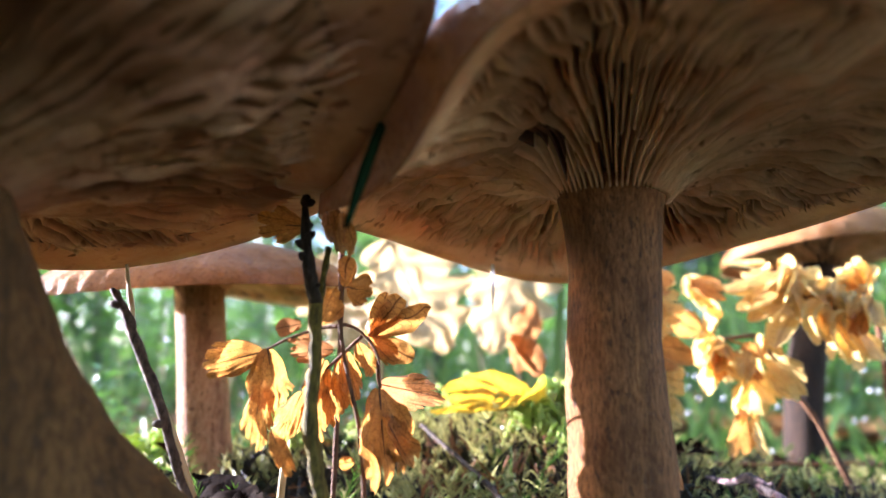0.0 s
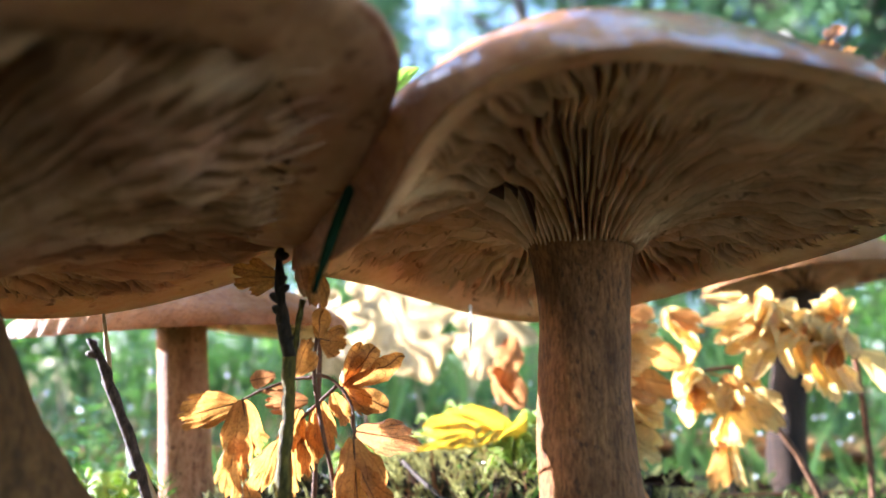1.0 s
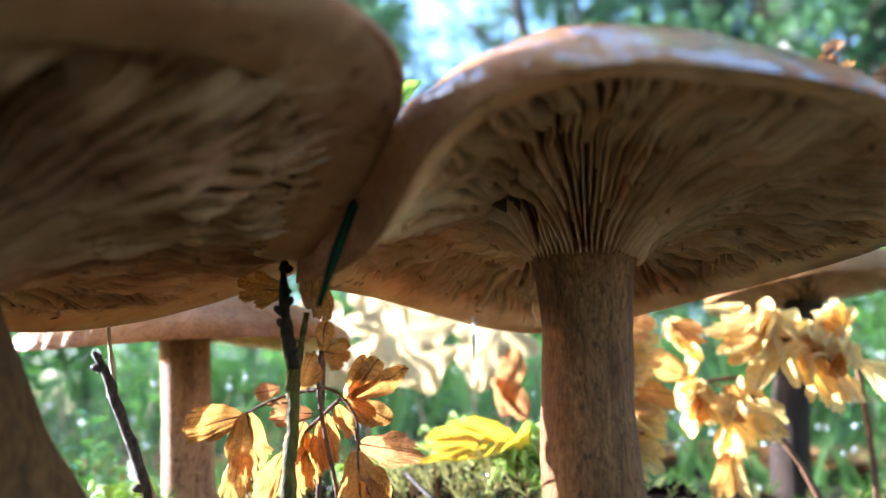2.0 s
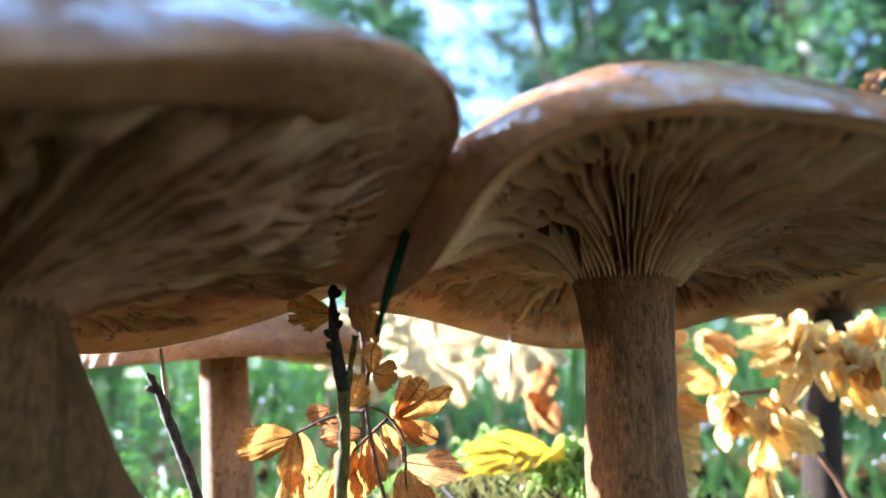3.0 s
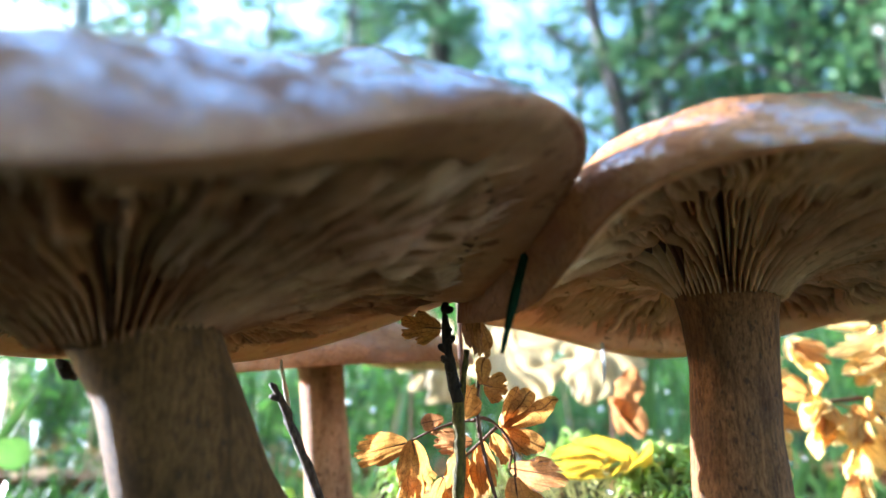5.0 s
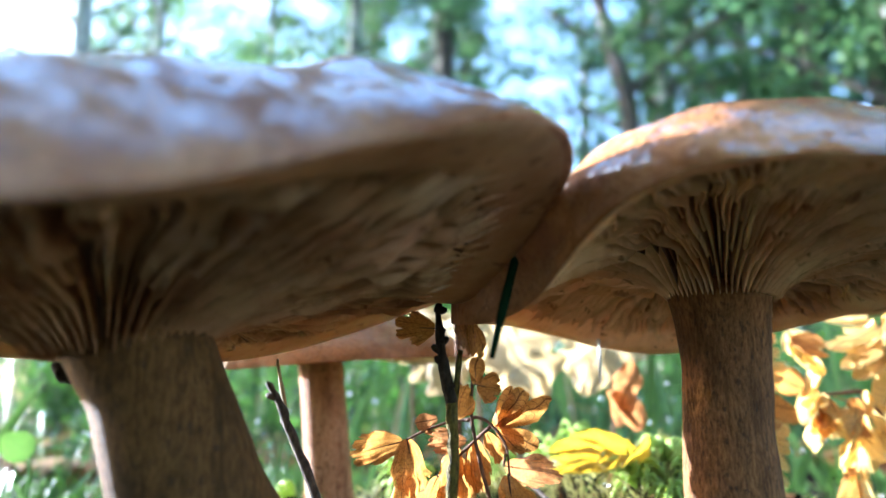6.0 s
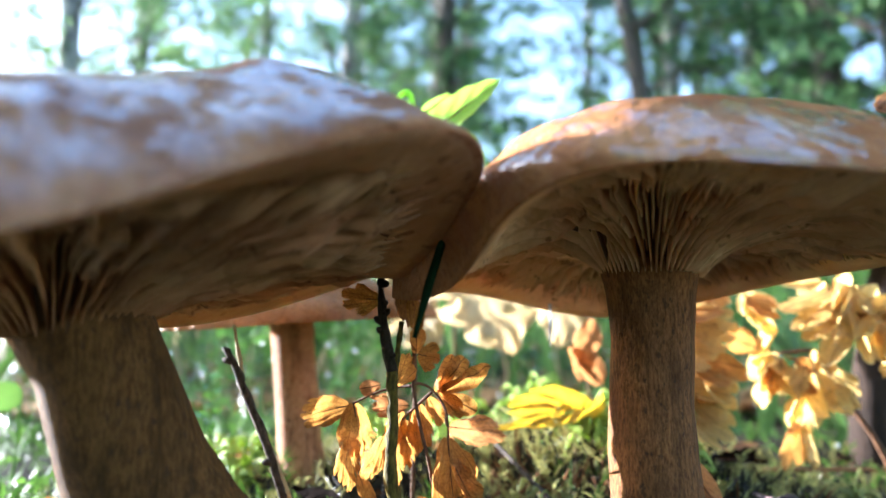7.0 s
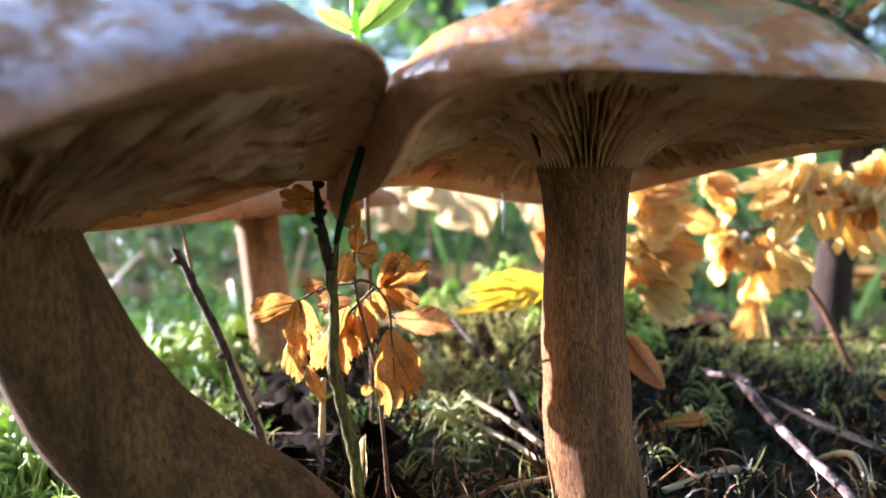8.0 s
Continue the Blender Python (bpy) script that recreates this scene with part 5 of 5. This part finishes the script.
for k, (x, y, h) in enumerate(((-0.0267, 0.235, 0.020), (-0.0314, 0.237, 0.017), (-0.0220, 0.232, 0.016), (-0.0042, 0.235, 0.030), (-0.0131, 0.238, 0.027), (0.0010, 0.230, 0.026), (0.0080, 0.240, 0.026), (-0.0380, 0.240, 0.016),
                               (0.0180, 0.186, 0.010), (0.0240, 0.182, 0.011), (0.0290, 0.188, 0.012), (0.0330, 0.178, 0.009), (0.0200, 0.176, 0.008), (0.0120, 0.180, 0.008), (-0.0920, 0.112, 0.009), (-0.0985, 0.120, 0.010), (-0.0860, 0.106, 0.007), (-0.0900, 0.124, 0.010), (-0.0800, 0.111, 0.007), (-0.1010, 0.111, 0.008), (-0.0950, 0.104, 0.007), (-0.0930, 0.180, 0.014), (-0.0880, 0.172, 0.011), (-0.0800, 0.165, 0.008), (-0.0960, 0.165, 0.010), (-0.0860, 0.190, 0.014), (-0.1040, 0.185, 0.012), (-0.0520, 0.200, 0.012), (-0.0480, 0.190, 0.010))):
    star_moss((x, y, ground_height(x, y) - 0.001), h, k + 60, 1.0, True)


def litter():
    """Small dead twigs and leaf scraps strewn over the moss."""
    rng = random.Random(77)
    for k in range(46):
        x, y = rng.uniform(-0.11, 0.15), rng.uniform(0.115, 0.27)
        a, l = rng.uniform(0, 6.3), rng.uniform(0.012, 0.035)
        z = ground_height(x, y)
        x2, y2 = x + l * math.cos(a), y + l * math.sin(a)
        z2 = ground_height(x2, y2)
        pts = [(x, y, z + 0.0015), ((x + x2) / 2 + rng.uniform(-0.002, 0.002), (y + y2) / 2, (z + z2) / 2 + rng.uniform(0.002, 0.005)), (x2, y2, z2 + 0.0010)]
        r = rng.uniform(0.0003, 0.0008)
        rod("dead_twig", ("thin dark dead twig among moss", "pale broken straw among moss", "grey dead twiglet among moss")[k % 3], "twig", pts, [r, r, r * 0.8], (M_TWIG, M_STRAW, M_TWIG_GREY)[k % 3], 0.25, 6, "litter twigs", 0, k + 20)
    for k in range(52):
        x, y = rng.uniform(-0.12, 0.16), rng.uniform(0.115, 0.30)
        if (x - 0.021) ** 2 + (y - 0.1085) ** 2 < 0.012 ** 2:
            continue
        z = ground_height(x, y) + 0.003
        a, l = rng.uniform(0, 6.3), rng.uniform(0.006, 0.017)
        base, tip = (x, y, z), (x + l * math.cos(a), y + l * math.sin(a), z + rng.uniform(-0.001, 0.006))
        mat, label = ((M_DRY_DARK, "small brown dead leaf lying on moss"), (M_ROT_SHADED, "small rotten leaf lying on soil, blackened as in shade"), (M_DRY, "small orange dead leaf lying on moss"))[k % 3]
        fallen_leaf("dead_leaf", label, base, tip, (rng.uniform(-0.5, 0.5), -0.5, 1), l * rng.uniform(0.4, 0.7), (oval, toothed)[k % 2], mat, rng.uniform(0, 0.2), rng.uniform(0.2, 0.8), 0.1, k + 100.0, "leaf litter")


litter()


def herb(seed, material):
    """A low leafy plant: stalk and opposite leaves."""
    rng = random.Random(seed)
    ob = thing("low_herb", (0, 0, 0), "low green leafy forest herb", "plant", "herbs")
    high = rng.uniform(0.05, 0.09)
    bm = bmesh.new()
    tube(bm, [(0, 0, 0), (0.004, 0.002, high * 0.5), (0.002, 0.006, high)], [0.0009, 0.0007, 0.0004], 6, 4)
    part("stalk", bm, material, ob)
    bm = bmesh.new()
    for k in range(14):
        z = high * (0.25 + 0.75 * k / 13)
        a = k * 2.4 + rng.uniform(-0.3, 0.3)
        l = rng.uniform(0.008, 0.015)
        b = Vector((0.003, 0.003, z))
        blade(bm, b, b + Vector((l * math.cos(a), l * math.sin(a), l * rng.uniform(0, 0.6))), (0.2 * math.cos(a), 0.2 * math.sin(a), 1), l * 0.6, oval, -0.1, 0.3, 0.05, k, 2, 6)
    part("leaves", bm, material, ob)
    return ob


rng = random.Random(5)
herbs = [herb(k, M_HERB) for k in range(3)]
places = [(rng.uniform(-0.75, 0.05), rng.uniform(0.38, 1.1)) for _ in range(55)] + [(rng.uniform(-0.1, 0.8), rng.uniform(0.4, 1.2)) for _ in range(45)] + [(rng.uniform(-0.45, -0.10), rng.uniform(0.24, 0.6)) for _ in range(55)] + [(rng.uniform(-0.22, -0.10), rng.uniform(0.19, 0.34)) for _ in range(12)] + [(rng.uniform(-0.115, -0.075), rng.uniform(0.115, 0.17)) for _ in range(10)] + [(-0.16, 0.30), (-0.12, 0.33), (-0.02, 0.26), (0.0, 0.255), (-0.13, 0.26)]
for k, (x, y) in enumerate(places):
    m = pose(x, y, ground_height(x, y) - 0.003, 0, 0, rng.uniform(0, 360)) @ Matrix.Scale(rng.uniform(0.6, 1.3) if y > 0.42 else (rng.uniform(0.25, 0.5) if y > 0.18 else rng.uniform(0.12, 0.2)), 4)
    if k < 3:
        herbs[k].matrix_basis = m
    else:
        c = copy_thing(herbs[k % 3], m)
        c.matrix_basis = m


def grass_spots(count, seed, xs, ys, long):
    rng = random.Random(seed)
    out = []
    for _ in range(count):
        x, y = rng.uniform(*xs), rng.uniform(*ys)
        z, l, a, lean = ground_height(x, y), rng.uniform(*long), rng.uniform(0, 6.3), rng.uniform(0.1, 0.7)
        out.append(((x, y, z), (x + l * lean * math.cos(a), y + l * lean * math.sin(a), z + l * (1 - 0.4 * lean)), rng.uniform(0.0008, 0.002), (0, 0, 0.1 * l)))
    return out


strands("grass", "thin green forest grass", "grass", M_GRASS, grass_spots(2500, 6, (-1.2, 1.2), (0.35, 2.2), (0.04, 0.16)))
strands("grass", "thin green forest grass beside the path", "grass", M_GRASS, grass_spots(900, 7, (-2.5, 2.5), (-2.5, -0.2), (0.04, 0.10)))
strands("grass", "short dense grass and seedlings behind thick stem", "grass", M_GRASS, [(f, t, w * 0.8, b) for f, t, w, b in grass_spots(2200, 10, (-0.95, -0.09), (0.24, 0.95), (0.010, 0.035))])
strands("grass", "short dense grass behind dry fronds", "grass", M_GRASS, [(f, t, w * 0.8, b) for f, t, w, b in grass_spots(1600, 11, (0.0, 0.8), (0.32, 0.95), (0.010, 0.04))])
strands("grass", "dry grass straws", "grass", M_STRAW, grass_spots(140, 8, (-0.8, 0.9), (0.3, 1.2), (0.03, 0.10)))
strands("grass", "tall undergrowth", "grass", M_GRASS, [(f, t, w * 2.5, b) for f, t, w, b in grass_spots(5000, 9, (-7, 7), (2, 9), (0.12, 0.45))])


def leaf_litter(count, seed):
    """Fallen leaves lying all over the forest floor, one bent blade each."""
    rng = random.Random(seed)
    verts, faces = [], []
    for _ in range(count):
        r, a = 0.34 + 7.0 * rng.random() ** 1.7, rng.uniform(0, 2 * math.pi)
        x, y = r * math.cos(a), 0.1 + r * math.sin(a)
        l, w, turn = rng.uniform(0.010, 0.028), rng.uniform(0.35, 0.6), rng.uniform(0, 2 * math.pi)
        u, v = Vector((math.cos(turn), math.sin(turn), rng.uniform(-0.25, 0.25))), Vector((-math.sin(turn), math.cos(turn), rng.uniform(-0.3, 0.3)))
        p = Vector((x, y, ground_height(x, y) + 0.004 + 0.2 * l))
        n = len(verts)
        for s, k in ((-1, 0.06), (-0.5, 0.75), (0.1, 1.0), (0.6, 0.7), (1, 0.06)):
            mid = p + u * (s * l) + Vector((0, 0, 0.15 * l * (1 - s * s)))
            verts += [mid - v * (k * w * l), mid + v * (k * w * l)]
        faces += [(n + 2 * i, n + 2 * i + 1, n + 2 * i + 3, n + 2 * i + 2) for i in range(4)]
    return tagged(mesh_part("leaf_litter", verts, faces, M_LITTER, None), "brown and orange fallen leaves strewn over forest floor", "leaf litter", kind="stuff")


leaf_litter(9000, 91)


def dew(count, seed):
    """Drops of dew on the grass tips, which catch the sun."""
    rng = random.Random(seed)
    verts, faces = [], []
    rows, sides = 5, 8
    for _ in range(count):
        x, y = rng.uniform(-0.34, 0.22), rng.uniform(0.21, 0.55)
        c = Vector((x, y, ground_height(x, y) + rng.uniform(0.006, 0.045)))
        r = rng.uniform(0.0005, 0.0012)
        n = len(verts)
        for i in range(rows + 1):
            b = math.pi * i / rows
            for j in range(sides):
                a = 2 * math.pi * j / sides
                verts.append(c + Vector((math.sin(b) * math.cos(a), math.sin(b) * math.sin(a), math.cos(b) * 0.9)) * r)
        faces += [(n + i * sides + j, n + (i + 1) * sides + j, n + (i + 1) * sides + (j + 1) % sides, n + i * sides + (j + 1) % sides) for i in range(rows) for j in range(sides)]
    return tagged(mesh_part("dew_drops", verts, faces, M_DEW, None), "glinting dew drops on grass and moss", "dew", kind="stuff")


dew(190, 93)
strands("grass", "sparse short grass all over forest floor", "grass", M_GRASS, [g for g in grass_spots(9000, 92, (-5, 5), (-4.5, 5), (0.02, 0.07)) if math.hypot(g[0][0], g[0][1] - 0.1) > 0.45])
rod("straw", "pale dry straw leaning in the grass", "straw", [(-0.1742, 0.28, 0.0392), (-0.1914, 0.28, 0.0250), (-0.215, 0.282, 0.002)], [0.0007, 0.0009, 0.0009], M_STRAW, 0.15, 8, "straws", 0, 61)
ob = thing("grass_blade", (-0.222, 0.222, 0.0), "broad leaning grass blade, its green darkened as in shade", "grass", "grass blades")
bm = bmesh.new()
blade(bm, (-0.232, 0.225, -0.003), (-0.168, 0.199, 0.0515), (0.3, -0.8, 0.4), 0.0075, oval, 0.05, 0.3, 0.02, 4.0, 3, 14)
part("leaf", bm, M_BLADE_SHADED, ob)
ob = thing("seedling", (-0.170, 0.192, 0.0), "small green seedling with one round leaf", "plant")
bm = bmesh.new()
tube(bm, [(-0.170, 0.192, -0.002), (-0.168, 0.191, 0.015), (-0.1677, 0.190, 0.0275)], [0.0006, 0.0005, 0.0004], 6, 5)
part("stalk", bm, M_BLADE_SHADED, ob)
bm = bmesh.new()
blade(bm, (-0.1670, 0.190, 0.0270), (-0.1775, 0.189, 0.0335), (0.2, -0.9, 0.3), 0.0095, oval, 0.05, 0.2, 0.03, 8.0, 5, 12)
part("leaf", bm, M_BLADE_SHADED, ob)
ob = thing("bark_crumb", (-0.0713, 0.082, 0.0466), "black crumb of rotten bark stuck under cap beside thick stem", "bark")
bm = bmesh.new()
tube(bm, [(-0.0732, 0.082, 0.0480), (-0.0718, 0.082, 0.0468), (-0.0700, 0.082, 0.0458)], [0.0005, 0.0012, 0.0007], 9, 6, 0.5, 6.0, 700.0)
part("crumb", bm, M_TWIG, ob)
rod("straw", "yellowed thin grass stem", "straw", [(-0.1027, 0.25, 0.0309), (-0.0962, 0.25, 0.0130), (-0.093, 0.25, -0.002)], [0.0006, 0.0008, 0.0008], M_STRAW, 0.15, 8, "straws", 0, 63)


# ---- trees ----
def tree(seed, conifer):
    rng = random.Random(seed)
    high = rng.uniform(6.5, 8.5)
    ob = thing("spruce_tree" if conifer else "birch_tree", (0, 0, 0), "tall dark green spruce with drooping sprays" if conifer else "slender broadleaf tree with light green leaves", "tree", "forest trees")
    bm = bmesh.new()
    lean = rng.uniform(-0.15, 0.15)
    r = 0.11 if conifer else 0.085
    tube(bm, [(0, 0, -0.2), (lean * 0.3, 0, high * 0.3), (lean, 0.1, high * 0.7), (lean * 1.2, 0.1, high)], [r * 1.2, r, r * 0.6, r * 0.1], 12, 6, 0.1, seed, 4.0)
    part("trunk", bm, M_BARK if conifer else M_BARK_PALE, ob)
    verts, faces = [], []
    for k in range(34):
        z = high * (0.05 + 0.93 * k / 34)
        a = k * 2.4 + rng.uniform(-0.4, 0.4)
        l = (1.9 if conifer else 1.7) * (1.05 - 0.8 * k / 34) * rng.uniform(0.7, 1.2)
        base = Vector((lean * z / high, 0, z))
        end = base + Vector((l * math.cos(a), l * math.sin(a), -0.25 * l if conifer else 0.5 * l))
        mid = base.lerp(end, 0.5) + Vector((0, 0, 0.1 * l))
        bm = bmesh.new()
        tube(bm, [base, mid, end], [0.022, 0.014, 0.005], 5, 4, 0.1, k)
        part("limb", bm, M_BARK, ob)
        for _ in range(11 if conifer else 10):
            f = rng.uniform(0.10, 1.0) ** 0.8
            c = base.lerp(mid, f * 2) if f < 0.5 else mid.lerp(end, f * 2 - 1)
            c = c + Vector((rng.gauss(0, 0.13), rng.gauss(0, 0.13), rng.gauss(0, 0.08) - (0.08 if conifer else 0)))
            size = rng.uniform(0.05, 0.12)
            for _ in range(24):
                p = c + Vector((rng.gauss(0, size), rng.gauss(0, size), rng.gauss(0, 0.5 * size)))
                w = Vector((rng.uniform(-1, 1), rng.uniform(-1, 1), rng.uniform(-1.0, 0.3))).normalized()
                s = w.cross(Vector((rng.uniform(-1, 1), rng.uniform(-1, 1), rng.uniform(-1, 1)))).normalized()
                l1, l2 = (rng.uniform(0.07, 0.15), 0.018) if conifer else (rng.uniform(0.04, 0.08), rng.uniform(0.015, 0.026))
                n = len(verts)
                verts += [p, p + w * l1 * 0.5 + s * l2, p + w * l1, p + w * l1 * 0.5 - s * l2]
                faces.append((n, n + 1, n + 2, n + 3))
    mesh_part("crown", verts, faces, M_SPRUCE if conifer else M_CROWN, ob)
    return ob


kinds = [tree(1, True), tree(2, True), tree(3, False), tree(4, False)]
rng = random.Random(17)
spots = [(4.2, 7.2, 0), (0.15, 9.6, 2), (0.90, 6.5, 2), (2.3, 5.2, 1), (2.9, 4.4, 1), (1.4, 8.2, 3), (-1.3, 7.0, 1), (3.6, 6.0, 0), (-1.7, 8.2, 2), (1.2, 9.0, 1), (4.4, 4.6, 1), (-3.0, 9.4, 3), (-2.3, 6.5, 3), (-3.9, 4.6, 3), (-4.6, 6.4, 2), (1.75, 7.0, 2), (-3.6, 7.4, 3), (2.6, 8.5, 0), (-1.6, 9.5, 0), (2.0, 4.2, 3), (-1.9, 11.0, 0), (3.4, 9.5, 1),
         (4.6, 1.5, 0), (3.2, 0.2, 1), (4.4, -3.0, 2), (2.6, -5.6, 1), (0.2, -6.0, 0), (-1.9, -5.8, 3), (-4.2, -3.4, 0), (-4.8, -2.0, 1), (2.8, -4.5, 0), (-2.6, -4.8, 1), (5.5, 3.0, 3), (-5.6, 10.5, 0), (-6.2, 8.8, 3), (5.0, 8.0, 2), (-3.8, 12.0, 1), (1.9, 5.6, 0)]
for k, (x, y, which) in enumerate(spots):
    m = pose(x, y, ground_height(x, y), 0, 0, rng.uniform(0, 360))
    first = kinds[which]
    if "set" not in first:
        first["set"] = 1
        first.matrix_basis = m
    else:
        copy_thing(first, m)


def dead_tree():
    """A bare leaning tree with a long slanting limb."""
    ob = thing("bare_tree", (0.64, 5.0, ground_height(0.64, 5.0)), "dark leaning bare tree with long slanting limb", "tree", "forest trees")
    bm = bmesh.new()
    tube(bm, [(0.66, 5.0, -0.2), (0.50, 5.0, 1.6), (0.40, 5.0, 2.44), (0.27, 5.0, 3.1), (0.12, 5.0, 4.5), (0.05, 5.0, 6.0)], [0.085, 0.070, 0.062, 0.055, 0.035, 0.01], 12, 6, 0.12, 3, 4.0)
    part("trunk", bm, M_BARK, ob)
    for k, (pts, r) in enumerate((([(0.42, 5.0, 2.30), (0.99, 4.95, 2.74), (1.57, 4.9, 3.0), (2.3, 4.8, 3.4)], 0.040), ([(0.34, 5.0, 2.75), (-0.05, 4.9, 2.95), (-0.5, 4.8, 3.35)], 0.022), ([(0.47, 5.0, 1.85), (0.85, 5.1, 2.05), (1.3, 5.2, 2.0)], 0.020),
                                  ([(0.46, 5.0, 2.0), (0.10, 5.1, 2.25), (-0.35, 5.2, 2.3)], 0.018), ([(0.22, 5.0, 3.5), (0.6, 5.0, 4.0), (1.1, 4.9, 4.6)], 0.022), ([(0.99, 4.95, 2.74), (1.25, 4.9, 2.70), (1.6, 4.8, 2.55)], 0.014))):
        bm = bmesh.new()
        tube(bm, pts, [r, r * 0.75, r * 0.3], 7, 6, 0.1, k)
        part("limb", bm, M_BARK, ob)
    return ob


dead_tree()


def shrub(seed):
    """A knee-high bush: many thin shoots and small leaves."""
    rng = random.Random(seed)
    ob = thing("shrub", (0, 0, 0), "low green leafy forest shrub", "shrub", "shrubs")
    verts, faces = [], []
    for k in range(9):
        a, l = rng.uniform(0, 6.3), rng.uniform(0.3, 0.6)
        end = Vector((0.5 * l * math.cos(a), 0.5 * l * math.sin(a), l))
        bm = bmesh.new()
        tube(bm, [(0, 0, -0.02), end * 0.5 + Vector((0, 0, 0.05)), end], [0.006, 0.004, 0.002], 5, 4)
        part("shoot", bm, M_BARK, ob)
        for _ in range(150):
            p = end * rng.uniform(0.15, 1.05) + Vector((rng.gauss(0, 0.05), rng.gauss(0, 0.05), rng.gauss(0, 0.04)))
            w = Vector((rng.uniform(-1, 1), rng.uniform(-1, 1), rng.uniform(-0.4, 0.6))).normalized()
            s = w.cross(Vector((rng.uniform(-1, 1), rng.uniform(-1, 1), 1))).normalized()
            l1 = rng.uniform(0.02, 0.04)
            n = len(verts)
            verts += [p, p + w * l1 * 0.5 + s * l1 * 0.3, p + w * l1, p + w * l1 * 0.5 - s * l1 * 0.3]
            faces.append((n, n + 1, n + 2, n + 3))
    mesh_part("leaves", verts, faces, M_HERB, ob)
    return ob


bushes = [shrub(1), shrub(2)]
rng = random.Random(31)
for k in range(46):
    x, y = rng.uniform(-2.6, 2.6), rng.uniform(1.3, 4.2)
    if k > 34:
        x, y = rng.uniform(-2.5, 2.5), rng.uniform(-2.5, -1.0)
    m = pose(x, y, ground_height(x, y), 0, 0, rng.uniform(0, 360)) @ Matrix.Scale(rng.uniform(0.6, 1.2), 4)
    if k < 2:
        bushes[k].matrix_basis = m
    else:
        copy_thing(bushes[k % 2], m).matrix_basis = m

# Low bushes a step behind the mushrooms.
rng = random.Random(47)
for k in range(12):
    x, y = rng.uniform(-0.55, -0.12), rng.uniform(0.6, 1.15)
    if k > 7:
        x, y = rng.uniform(0.05, 0.6), rng.uniform(0.7, 1.2)
    copy_thing(bushes[k % 2], Matrix()).matrix_basis = pose(x, y, ground_height(x, y), 0, 0, rng.uniform(0, 360)) @ Matrix.Scale(rng.uniform(0.18, 0.32), 4)
# Two bushes added out of view, only to shade the grass at left.
for x, y in ((-0.95, 0.78), (-1.02, 1.0)):
    copy_thing(bushes[1], Matrix()).matrix_basis = pose(x, y, ground_height(x, y), 0, 0, 300 * y) @ Matrix.Scale(0.32, 4)
# Four unseen bushes added close behind the camera, holding back light from there.
for x, y in ((-0.22, -0.25), (-0.40, -0.15), (-0.35, -0.45), (-0.10, -0.42)):
    copy_thing(bushes[0], Matrix()).matrix_basis = pose(x, y, ground_height(x, y), 0, 0, 400 * x) @ Matrix.Scale(0.6, 4)
